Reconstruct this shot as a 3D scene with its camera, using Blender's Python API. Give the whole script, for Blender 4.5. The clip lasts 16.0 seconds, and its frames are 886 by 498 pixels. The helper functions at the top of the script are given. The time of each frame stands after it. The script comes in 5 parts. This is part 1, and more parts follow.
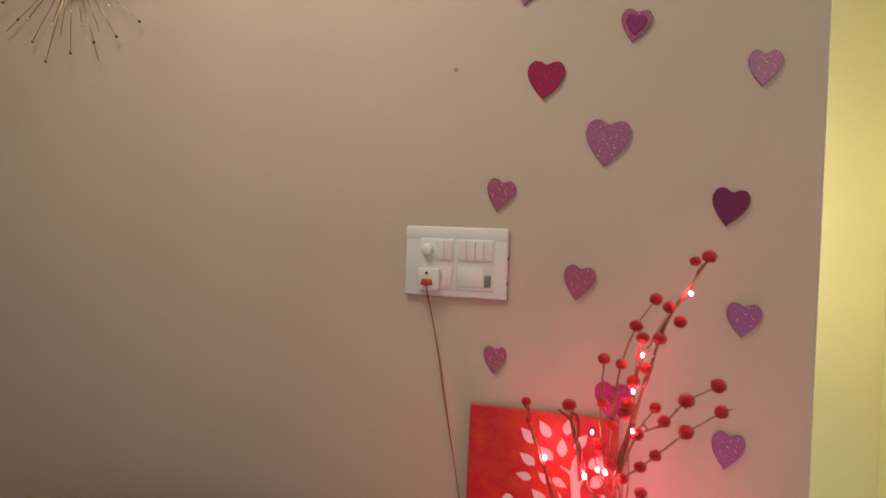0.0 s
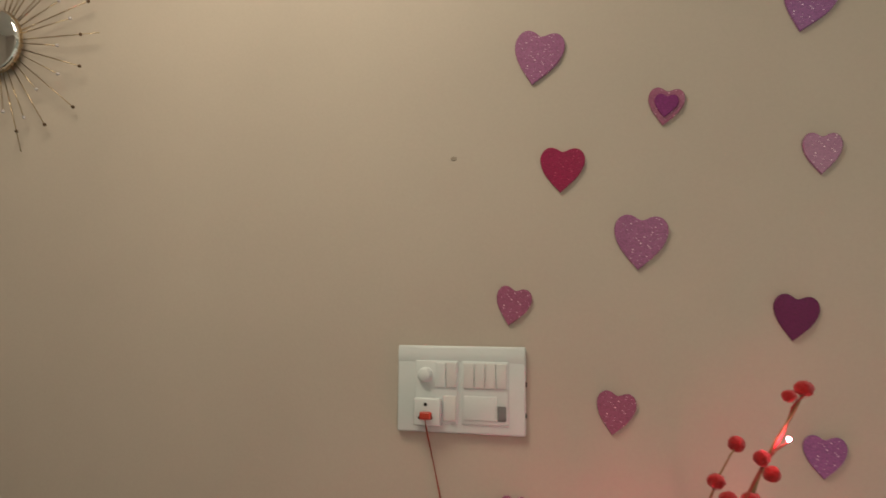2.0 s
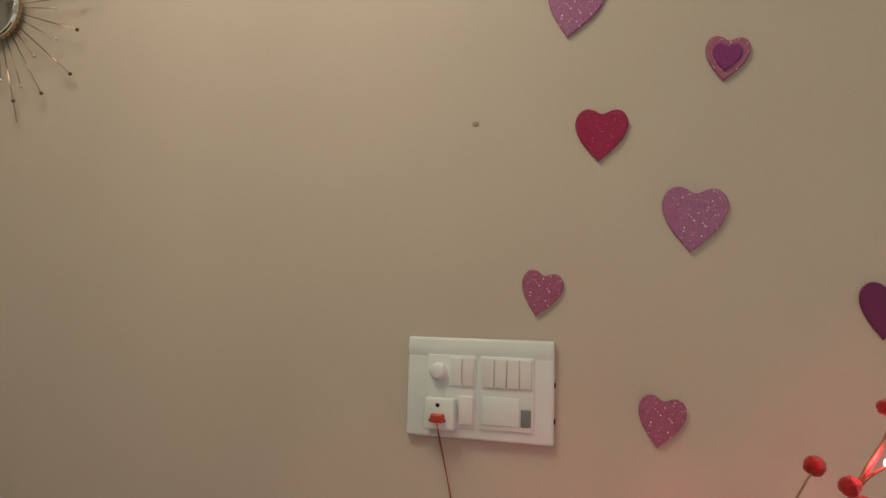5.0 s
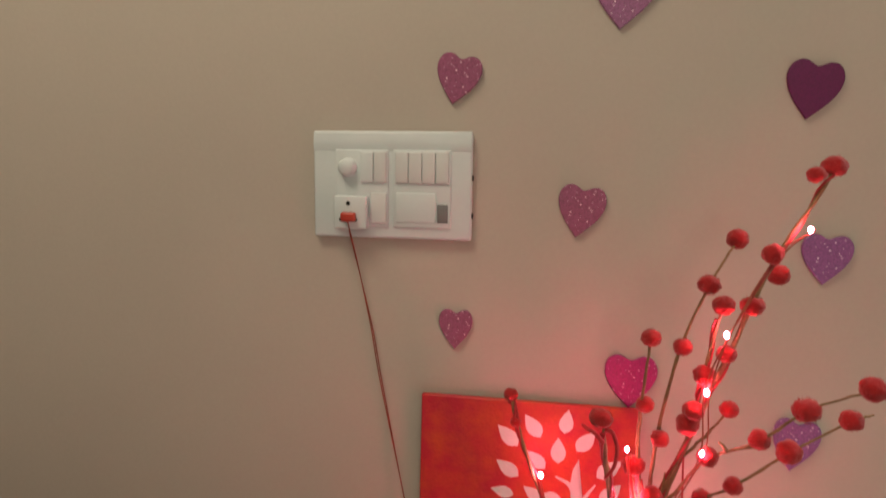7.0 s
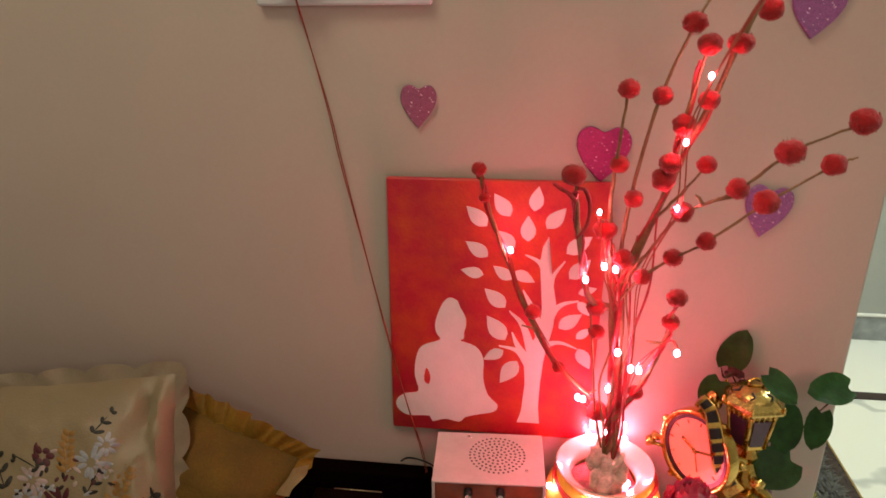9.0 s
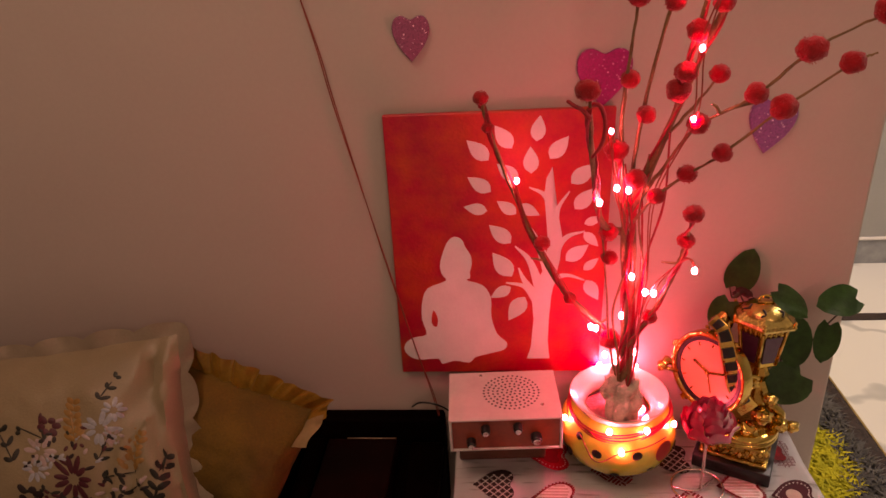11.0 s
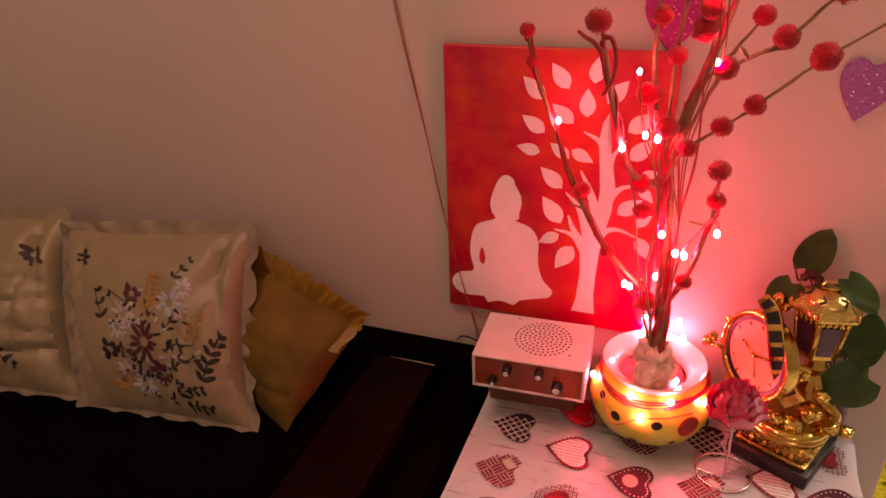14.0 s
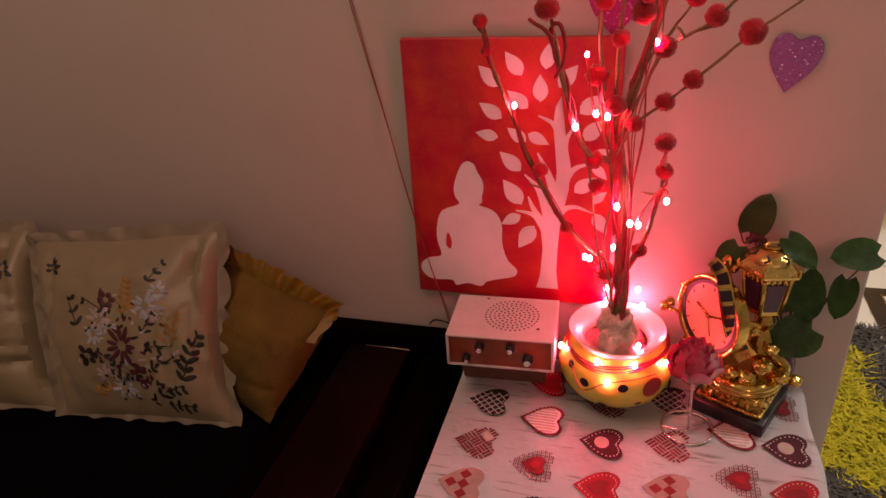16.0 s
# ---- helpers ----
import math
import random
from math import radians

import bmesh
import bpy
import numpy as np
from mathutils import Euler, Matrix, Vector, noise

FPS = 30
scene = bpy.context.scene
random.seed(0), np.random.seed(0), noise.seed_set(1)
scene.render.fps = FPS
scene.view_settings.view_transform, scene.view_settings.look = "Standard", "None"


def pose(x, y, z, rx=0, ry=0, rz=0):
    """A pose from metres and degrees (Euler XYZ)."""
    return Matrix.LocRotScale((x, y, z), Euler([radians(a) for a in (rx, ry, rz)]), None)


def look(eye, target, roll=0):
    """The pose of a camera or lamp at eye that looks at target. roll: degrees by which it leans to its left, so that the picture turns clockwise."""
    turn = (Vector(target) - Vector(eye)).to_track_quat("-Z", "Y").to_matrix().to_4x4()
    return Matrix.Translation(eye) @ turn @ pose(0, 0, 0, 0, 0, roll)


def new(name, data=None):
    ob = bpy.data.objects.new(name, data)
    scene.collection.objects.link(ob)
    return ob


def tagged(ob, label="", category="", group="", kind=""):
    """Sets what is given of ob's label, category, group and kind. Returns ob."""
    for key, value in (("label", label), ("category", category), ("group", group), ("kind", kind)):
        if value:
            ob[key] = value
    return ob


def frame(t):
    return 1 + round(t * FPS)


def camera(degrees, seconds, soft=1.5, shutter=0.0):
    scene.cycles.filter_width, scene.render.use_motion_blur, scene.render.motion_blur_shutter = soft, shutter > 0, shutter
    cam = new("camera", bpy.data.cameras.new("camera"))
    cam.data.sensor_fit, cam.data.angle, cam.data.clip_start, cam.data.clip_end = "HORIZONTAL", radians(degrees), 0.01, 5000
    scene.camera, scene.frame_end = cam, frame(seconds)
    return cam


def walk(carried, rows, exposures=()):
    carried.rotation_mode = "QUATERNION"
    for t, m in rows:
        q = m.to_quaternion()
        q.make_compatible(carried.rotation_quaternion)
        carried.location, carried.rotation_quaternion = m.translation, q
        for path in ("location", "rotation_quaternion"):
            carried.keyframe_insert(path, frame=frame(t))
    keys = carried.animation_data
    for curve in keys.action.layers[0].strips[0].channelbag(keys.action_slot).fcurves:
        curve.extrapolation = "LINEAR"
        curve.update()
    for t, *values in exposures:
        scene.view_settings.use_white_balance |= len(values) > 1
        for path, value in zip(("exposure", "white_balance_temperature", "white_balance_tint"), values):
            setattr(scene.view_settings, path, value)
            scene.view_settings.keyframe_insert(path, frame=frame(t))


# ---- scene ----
cam = camera(65.7, 16.0, shutter=0.4)
PATH = [
    (0, (0.54, 0.112, 1.34), (-0.085, 2.012, 1.306), 2.1),
    (0.5, (0.477, 0.172, 1.346), (-0.137, 2.074, 1.422), 2.1),
    (1, (0.431, 0.243, 1.38), (-0.108, 2.16, 1.564), 0.9),
    (1.5, (0.385, 0.294, 1.39), (0.013, 2.251, 1.569), 1.6),
    (2, (0.375, 0.335, 1.402), (-0.12, 2.261, 1.62), 0.6),
    (2.5, (0.388, 0.363, 1.391), (-0.185, 2.261, 1.657), 1.3),
    (3, (0.383, 0.385, 1.398), (-0.223, 2.27, 1.678), 1.9),
    (3.2, (0.384, 0.39, 1.396), (-0.247, 2.268, 1.666), 2.0),
    (5.3, (0.380, 0.525, 1.384), (-0.250, 2.412, 1.589), 1.7),
    (5.5, (0.356, 0.533, 1.404), (-0.191, 2.447, 1.597), 1.0),
    (6, (0.337, 0.558, 1.383), (-0.179, 2.489, 1.429), 0.8),
    (6.5, (0.348, 0.579, 1.35), (-0.041, 2.54, 1.301), 0.7),
    (7, (0.349, 0.587, 1.33), (-0.006, 2.536, 1.06), 0.7),
    (7.5, (0.361, 0.593, 1.305), (0.016, 2.526, 0.926), 0.1),
    (8, (0.364, 0.617, 1.282), (-0.081, 2.476, 0.693), -1.5),
    (8.5, (0.351, 0.622, 1.257), (-0.103, 2.44, 0.558), -0.9),
    (9, (0.349, 0.626, 1.247), (0.101, 2.466, 0.502), -0.7),
    (9.2, (0.353, 0.623, 1.237), (0.114, 2.459, 0.48), -0.9),
    (11.3, (0.305, 0.633, 1.207), (0.127, 2.431, 0.352), -4.0),
    (11.5, (0.305, 0.636, 1.203), (0.09, 2.435, 0.356), -4.6),
    (12, (0.303, 0.654, 1.198), (0.063, 2.453, 0.357), -3.6),
    (12.5, (0.305, 0.674, 1.185), (-0.024, 2.434, 0.293), -4.1),
    (13, (0.351, 0.665, 1.182), (-0.149, 2.361, 0.247), -4.7),
    (13.5, (0.431, 0.657, 1.173), (-0.139, 2.322, 0.223), -2.0),
    (14, (0.482, 0.643, 1.177), (-0.159, 2.287, 0.235), -2.5),
    (14.5, (0.506, 0.619, 1.175), (-0.201, 2.261, 0.278), -3.3),
    (15, (0.52, 0.617, 1.175), (-0.156, 2.252, 0.242), -3.3),
    (15.5, (0.506, 0.603, 1.181), (-0.082, 2.258, 0.224), -4.3),
    (16, (0.485, 0.596, 1.181), (-0.045, 2.273, 0.228), -4.3),
]
EXPOSURES = [(0, -0.25, 6350, 12), (1.0, -0.31, 6200, 6), (2.5, -0.38, 6150, 2), (5.3, -0.40, 6150, 2), (6, -0.37, 6200, 2), (7.5, -0.31, 6250, 5), (8.5, -0.37, 6450, 7), (9.2, -0.40, 6450, 6),
             (11.3, -0.90, 9000, 56), (12.5, -0.90, 9700, 64), (13.5, -0.53, 9300, 59), (14.2, -0.49, 8900, 56), (14.8, -0.54, 8500, 52), (15.4, -0.59, 8200, 48), (16, -0.96, 7700, 46)]
walk(cam, [(t, look(eye, target, roll)) for t, eye, target, roll in PATH], EXPOSURES)

# ---- light ----
world = bpy.data.worlds.new("world")
scene.world = world
world.use_nodes = True
world.node_tree.nodes["Background"].inputs[0].default_value = (0.9, 0.85, 0.8, 1)
world.node_tree.nodes["Background"].inputs[1].default_value = 0.02


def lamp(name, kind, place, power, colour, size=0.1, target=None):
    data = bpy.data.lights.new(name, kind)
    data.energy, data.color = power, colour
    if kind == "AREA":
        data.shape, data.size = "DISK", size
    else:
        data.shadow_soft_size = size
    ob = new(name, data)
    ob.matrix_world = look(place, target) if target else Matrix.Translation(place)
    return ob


lamp("ceiling_lamp", "AREA", (-0.36, 0.70, 2.74), 22.0, (1.0, 0.80, 0.585), 0.8, (-0.45, 0.85, 0))
# Unseen fill hung in mid-air: brightens the wall's right side and the mirror's view.
lamp("far_room_fill", "POINT", (1.35, -1.45, 2.30), 36.0, (1.0, 0.83, 0.66), 0.16)
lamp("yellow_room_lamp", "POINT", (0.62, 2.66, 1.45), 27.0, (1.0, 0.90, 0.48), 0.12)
lamp("corridor_lamp", "AREA", (2.3, 2.2, 2.6), 54.0, (0.90, 1.0, 0.93), 0.6, (1.9, 2.3, 0))

# ---- materials ----


def material(name, colour, rough=0.5, metal=0.0, vary=0.12, scale=8.0, fine=90.0, bump=0.1, second=None, emit=0.0,
             coat=0.0, trans=0.0, sheen=0.0, amount=0.5):
    m = bpy.data.materials.new(name)
    m.use_nodes = True
    nt = m.node_tree
    n, l = nt.nodes, nt.links
    b = n["Principled BSDF"]
    co = n.new("ShaderNodeTexCoord")
    big, small = n.new("ShaderNodeTexNoise"), n.new("ShaderNodeTexNoise")
    big.inputs["Scale"].default_value, small.inputs["Scale"].default_value = scale, fine
    big.inputs["Detail"].default_value, small.inputs["Detail"].default_value = 4, 3
    l.new(co.outputs["Object"], big.inputs["Vector"])
    l.new(co.outputs["Object"], small.inputs["Vector"])
    ramp = n.new("ShaderNodeMix")
    ramp.data_type = "RGBA"
    dark = second or tuple(c * (1 - vary * 1.6) for c in colour)
    ramp.inputs[6].default_value, ramp.inputs[7].default_value = (*dark, 1), (*colour, 1)
    spread = n.new("ShaderNodeMapRange")
    spread.inputs[1].default_value, spread.inputs[2].default_value = 0.5 - amount * 0.5, 0.5 + amount * 0.3
    l.new(big.outputs["Fac"], spread.inputs[0])
    l.new(spread.outputs[0], ramp.inputs[0])
    mul = n.new("ShaderNodeMix")
    mul.data_type, mul.blend_type = "RGBA", "MULTIPLY"
    mul.inputs[0].default_value = vary * 1.5
    l.new(ramp.outputs[2], mul.inputs[6])
    l.new(small.outputs["Fac"], mul.inputs[7])
    l.new(mul.outputs[2], b.inputs["Base Color"])
    b.inputs["Roughness"].default_value, b.inputs["Metallic"].default_value = rough, metal
    b.inputs["Coat Weight"].default_value = coat
    b.inputs["Coat Roughness"].default_value = 0.08
    b.inputs["Transmission Weight"].default_value = trans
    b.inputs["Sheen Weight"].default_value = sheen
    if emit:
        b.inputs["Emission Color"].default_value = (*colour, 1)
        b.inputs["Emission Strength"].default_value = emit
    if bump:
        bm_ = n.new("ShaderNodeBump")
        bm_.inputs["Strength"].default_value, bm_.inputs["Distance"].default_value = bump, 0.003
        l.new(small.outputs["Fac"], bm_.inputs["Height"])
        l.new(bm_.outputs[0], b.inputs["Normal"])
    return m


def glitter(name, colour, sparkle, rough=0.32):
    """Glitter foam: tiny flakes, each turned its own way, a few painted pale for sparkle."""
    m = bpy.data.materials.new(name)
    m.use_nodes = True
    n, l = m.node_tree.nodes, m.node_tree.links
    b = n["Principled BSDF"]
    co, vor, sep = n.new("ShaderNodeTexCoord"), n.new("ShaderNodeTexVoronoi"), n.new("ShaderNodeSeparateColor")
    vor.inputs["Scale"].default_value = 520
    l.new(co.outputs["Object"], vor.inputs["Vector"])
    l.new(vor.outputs["Color"], sep.inputs[0])
    pick = n.new("ShaderNodeMapRange")
    pick.inputs[1].default_value, pick.inputs[2].default_value = 0.968, 0.997
    l.new(sep.outputs[0], pick.inputs[0])
    tone = n.new("ShaderNodeMapRange")
    tone.inputs[3].default_value, tone.inputs[4].default_value = 0.80, 1.14
    l.new(sep.outputs[1], tone.inputs[0])
    base = n.new("ShaderNodeMix")
    base.data_type, base.blend_type = "RGBA", "MULTIPLY"
    base.inputs[0].default_value = 1
    base.inputs[6].default_value = (*colour, 1)
    l.new(tone.outputs[0], base.inputs[7])
    mix = n.new("ShaderNodeMix")
    mix.data_type = "RGBA"
    mix.inputs[7].default_value = (*sparkle, 1)
    l.new(base.outputs[2], mix.inputs[6])
    l.new(pick.outputs[0], mix.inputs[0])
    l.new(mix.outputs[2], b.inputs["Base Color"])
    bump = n.new("ShaderNodeBump")
    bump.inputs["Strength"].default_value, bump.inputs["Distance"].default_value = 0.6, 0.001
    l.new(sep.outputs[2], bump.inputs["Height"])
    l.new(bump.outputs[0], b.inputs["Normal"])
    b.inputs["Roughness"].default_value = rough
    return m


def planks(name):
    """Cotton print of pale planks with thin grey grain along x."""
    m = bpy.data.materials.new(name)
    m.use_nodes = True
    n, l = m.node_tree.nodes, m.node_tree.links
    b = n["Principled BSDF"]
    co, mp = n.new("ShaderNodeTexCoord"), n.new("ShaderNodeMapping")
    mp.inputs["Scale"].default_value = (9, 90, 9)
    l.new(co.outputs["Object"], mp.inputs["Vector"])
    no = n.new("ShaderNodeTexNoise")
    no.inputs["Scale"].default_value, no.inputs["Detail"].default_value = 1.4, 5
    l.new(mp.outputs[0], no.inputs["Vector"])
    r = n.new("ShaderNodeValToRGB")
    r.color_ramp.elements[0].position, r.color_ramp.elements[0].color = 0.30, (0.42, 0.38, 0.36, 1)
    r.color_ramp.elements[1].position, r.color_ramp.elements[1].color = 0.42, (0.90, 0.88, 0.89, 1)
    l.new(no.outputs["Fac"], r.inputs[0])
    l.new(r.outputs[0], b.inputs["Base Color"])
    weave = n.new("ShaderNodeTexNoise")
    weave.inputs["Scale"].default_value = 60
    l.new(co.outputs["Object"], weave.inputs["Vector"])
    bump = n.new("ShaderNodeBump")
    bump.inputs["Strength"].default_value, bump.inputs["Distance"].default_value = 0.25, 0.004
    l.new(weave.outputs["Fac"], bump.inputs["Height"])
    l.new(bump.outputs[0], b.inputs["Normal"])
    b.inputs["Roughness"].default_value = 0.85
    return m


def marble(name):
    m = bpy.data.materials.new(name)
    m.use_nodes = True
    n, l = m.node_tree.nodes, m.node_tree.links
    b = n["Principled BSDF"]
    co, no, wav = n.new("ShaderNodeTexCoord"), n.new("ShaderNodeTexNoise"), n.new("ShaderNodeTexWave")
    no.inputs["Scale"].default_value, no.inputs["Detail"].default_value = 3, 6
    l.new(co.outputs["Object"], no.inputs["Vector"])
    wav.bands_direction = "DIAGONAL"
    wav.inputs["Scale"].default_value, wav.inputs["Distortion"].default_value = 1.1, 14
    wav.inputs["Detail"].default_value, wav.inputs["Detail Scale"].default_value = 4, 1.6
    l.new(co.outputs["Object"], wav.inputs["Vector"])
    r = n.new("ShaderNodeValToRGB")
    r.color_ramp.elements[0].position, r.color_ramp.elements[0].color = 0.0, (0.52, 0.55, 0.55, 1)
    r.color_ramp.elements[1].position, r.color_ramp.elements[1].color = 0.10, (0.78, 0.80, 0.78, 1)
    l.new(wav.outputs["Fac"], r.inputs[0])
    l.new(r.outputs[0], b.inputs["Base Color"])
    b.inputs["Roughness"].default_value = 0.15
    return m


WALL = material("wall_paint", (0.54, 0.475, 0.415), 0.62, vary=0.05, scale=2.5, fine=160, bump=0.05)
WALL_YELLOW = material("yellow_paint", (0.78, 0.72, 0.46), 0.6, vary=0.06, scale=2, fine=120, bump=0.05)
WALL_GREY = material("grey_paint", (0.44, 0.46, 0.45), 0.55, vary=0.06, scale=2, fine=120, bump=0.05)
CEILING = material("ceiling_paint", (0.8, 0.79, 0.76), 0.8, vary=0.04, scale=2, fine=80, bump=0.05)
MARBLE = marble("white_marble")
SKIRT = material("grey_marble", (0.42, 0.45, 0.47), 0.2, vary=0.3, scale=9, fine=40, bump=0.0)
INLAY = material("brown_granite", (0.06, 0.035, 0.03), 0.25, vary=0.3, scale=60, fine=200, bump=0.0)
BRASS = material("brass_strip", (0.75, 0.5, 0.2), 0.3, 1.0, vary=0.1)
SHAG_GREEN = material("shag_lime", (0.80, 0.72, 0.04), 0.9, vary=0.3, scale=25, fine=300, bump=0.5, second=(0.46, 0.47, 0.02))
SHAG_GREY = material("shag_grey", (0.17, 0.17, 0.175), 0.9, vary=0.4, scale=40, fine=300, bump=0.5)
LILAC = glitter("lilac_glitter", (0.33, 0.12, 0.27), (0.95, 0.72, 0.88))
ROSE_LILAC = glitter("rose_lilac_glitter", (0.33, 0.10, 0.20), (0.95, 0.66, 0.78))
VIOLET = glitter("violet_glitter", (0.29, 0.105, 0.31), (0.90, 0.72, 0.92))
MAGENTA = glitter("magenta_glitter", (0.30, 0.008, 0.075), (0.6, 0.10, 0.2))
FUCHSIA = glitter("fuchsia_glitter", (0.42, 0.02, 0.18), (0.95, 0.55, 0.75))
PLUM = glitter("plum_foam", (0.13, 0.004, 0.085), (0.16, 0.01, 0.09), 0.55)
PURPLE = glitter("purple_foam", (0.20, 0.01, 0.16), (0.3, 0.05, 0.25), 0.5)
PLASTIC = material("white_plastic", (0.70, 0.75, 0.77), 0.34, vary=0.03, scale=12, fine=200, bump=0.0)
PLASTIC_WARM = material("rocker_plastic", (0.72, 0.73, 0.74), 0.25, vary=0.04, scale=12, fine=200, bump=0.0)
GREY_PLASTIC = material("grey_plastic", (0.22, 0.22, 0.23), 0.4, vary=0.1)
BLACK = material("black_plastic", (0.012, 0.011, 0.012), 0.35, vary=0.2)
RED_PLUG = material("red_plug", (0.55, 0.06, 0.035), 0.3, vary=0.1, trans=0.0)
COPPER = material("copper_wire", (0.40, 0.085, 0.05), 0.45, 0.3, vary=0.2, scale=40)
CANVAS_RED = material("red_acrylic", (0.55, 0.017, 0.042), 0.45, vary=0.14, scale=26, fine=220, bump=0.25, second=(0.68, 0.075, 0.030), amount=0.4)
CANVAS_WHITE = material("white_acrylic", (0.80, 0.76, 0.76), 0.5, vary=0.05, scale=30, fine=220, bump=0.15)
BARK = material("branch_bark", (0.34, 0.21, 0.09), 0.7, vary=0.3, scale=60, fine=300, bump=0.4)
POM = material("red_pompom", (0.50, 0.010, 0.014), 0.95, vary=0.2, scale=120, fine=500, bump=0.5, sheen=0.2)
WRAP = material("red_floral_wrap", (0.55, 0.035, 0.045), 0.6, vary=0.3, scale=80, fine=300, bump=0.3)
BULB = material("led_bulb", (1.0, 0.105, 0.18), 0.3, vary=0.0, bump=0.0, emit=640.0)
POT_YELLOW = material("yellow_glaze", (0.86, 0.76, 0.09), 0.22, vary=0.12, scale=15, fine=120, bump=0.03, coat=0.6)
POT_CREAM = material("cream_glaze", (0.78, 0.66, 0.50), 0.25, vary=0.08, scale=20, fine=120, bump=0.03, coat=0.5)
POT_FOOT = material("oxblood_glaze", (0.14, 0.015, 0.010), 0.3, vary=0.2, scale=30)
POT_DOT = material("black_paint_dot", (0.008, 0.004, 0.003), 0.6, vary=0.2)
POT_RED = material("red_paint_dot", (0.5, 0.03, 0.02), 0.35, vary=0.2)
STONE = material("sand_stone", (0.80, 0.68, 0.54), 0.95, vary=0.25, scale=70, fine=260, bump=0.9)
PETALS = material("pink_pebbles", (0.75, 0.26, 0.30), 0.4, vary=0.35, scale=60, fine=200, bump=0.4)
GOLD = material("gold_plate", (0.84, 0.54, 0.14), 0.17, 1.0, vary=0.15, scale=40, fine=110, bump=0.35)
GOLD_ROOF = material("pierced_gold", (0.92, 0.64, 0.20), 0.20, 1.0, vary=0.25, scale=60, fine=240, bump=0.25)
GOLD_DARK = material("aged_gold", (0.76, 0.48, 0.12), 0.22, 1.0, vary=0.3, scale=70, fine=130, bump=0.9)
CLOCK_FACE = material("clock_face", (0.62, 0.36, 0.18), 0.35, vary=0.06, scale=20)
PURPLE_PANE = material("lantern_pane", (0.10, 0.03, 0.07), 0.12, vary=0.2)
GLASS_RED = material("red_glass", (0.98, 0.05, 0.17), 0.07, vary=0.15, scale=60, coat=1.0, trans=0.25)
ROSE_SHADER = GLASS_RED.node_tree.nodes["Principled BSDF"]
ROSE_SHADER.inputs["Subsurface Weight"].default_value = 0.85
ROSE_SHADER.inputs["Subsurface Radius"].default_value = (0.02, 0.006, 0.008)
SILVER = material("silver_wire", (0.78, 0.70, 0.66), 0.25, 1.0, vary=0.1)
LEAF = material("pothos_leaf", (0.055, 0.19, 0.035), 0.45, vary=0.3, scale=45, fine=150, bump=0.2, coat=0.0)
WITHERED = material("withered_petal", (0.09, 0.010, 0.012), 0.7, vary=0.3, scale=80)
LEAF_STEM = material("leaf_stem", (0.10, 0.06, 0.03), 0.6, vary=0.3)
CLOTH = planks("printed_cotton")
INK_RED = material("print_red", (0.27, 0.012, 0.016), 0.85, vary=0.12, scale=60, fine=400)
INK_BRIGHT = material("print_scarlet", (0.42, 0.016, 0.022), 0.85, vary=0.12, scale=60, fine=400)
INK_PLUM = material("print_plum", (0.085, 0.011, 0.020), 0.85, vary=0.15, scale=60, fine=400)
INK_BLACK = material("print_black", (0.035, 0.01, 0.012), 0.85, vary=0.15, scale=60, fine=400)
INK_BEIGE = material("print_beige", (0.58, 0.46, 0.40), 0.85, vary=0.12, scale=60, fine=400)
INK_TAUPE = material("print_taupe", (0.40, 0.27, 0.23), 0.85, vary=0.15, scale=60, fine=400)
INK_WHITE = material("print_white", (0.78, 0.74, 0.72), 0.85, vary=0.06, scale=60, fine=400)
MAHOGANY = material("mahogany", (0.010, 0.0011, 0.0009), 0.35, vary=0.35, scale=14, fine=90, bump=0.08, coat=0.0)
MAHOGANY_DARK = material("dark_mahogany", (0.004, 0.0012, 0.001), 0.6, vary=0.35, scale=14, fine=90, bump=0.08)
BLACK_CLOTH = material("black_velvet", (0.003, 0.0025, 0.003), 1.0, vary=0.3, scale=12, fine=200, bump=0.3)
# Darker than the satin itself: shade on the cushions is put into this colour.
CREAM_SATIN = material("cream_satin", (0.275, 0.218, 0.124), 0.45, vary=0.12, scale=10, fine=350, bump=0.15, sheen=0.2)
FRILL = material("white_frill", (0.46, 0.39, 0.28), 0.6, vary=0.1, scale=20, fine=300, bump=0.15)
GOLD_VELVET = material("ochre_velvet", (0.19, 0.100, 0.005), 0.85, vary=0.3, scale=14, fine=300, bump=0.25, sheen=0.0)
GOLD_RUFFLE = material("ochre_satin", (0.62, 0.36, 0.06), 0.30, vary=0.25, scale=25, fine=200, bump=0.2)
RUFFLE_BACK = material("pale_satin", (0.66, 0.50, 0.26), 0.35, vary=0.15, scale=25, fine=200, bump=0.2)
THREAD_DARK = material("dark_thread", (0.022, 0.009, 0.011), 0.6, vary=0.3, scale=200)
THREAD_MAROON = material("maroon_thread", (0.10, 0.010, 0.020), 0.55, vary=0.3, scale=200)
THREAD_BLUE = material("pale_blue_ribbon", (0.36, 0.38, 0.42), 0.4, vary=0.15, scale=200)
THREAD_PINK = material("pale_pink_ribbon", (0.44, 0.34, 0.33), 0.4, vary=0.15, scale=200)
THREAD_GOLD = material("amber_thread", (0.36, 0.19, 0.05), 0.45, vary=0.2, scale=200)
THREAD_GREEN = material("dark_green_thread", (0.016, 0.017, 0.010), 0.6, vary=0.3, scale=200)
MIRROR = material("mirror_glass", (0.93, 0.93, 0.92), 0.02, 1.0, vary=0.0, bump=0.0)
ROD = material("champagne_rod", (0.52, 0.40, 0.26), 0.3, 1.0, vary=0.15)
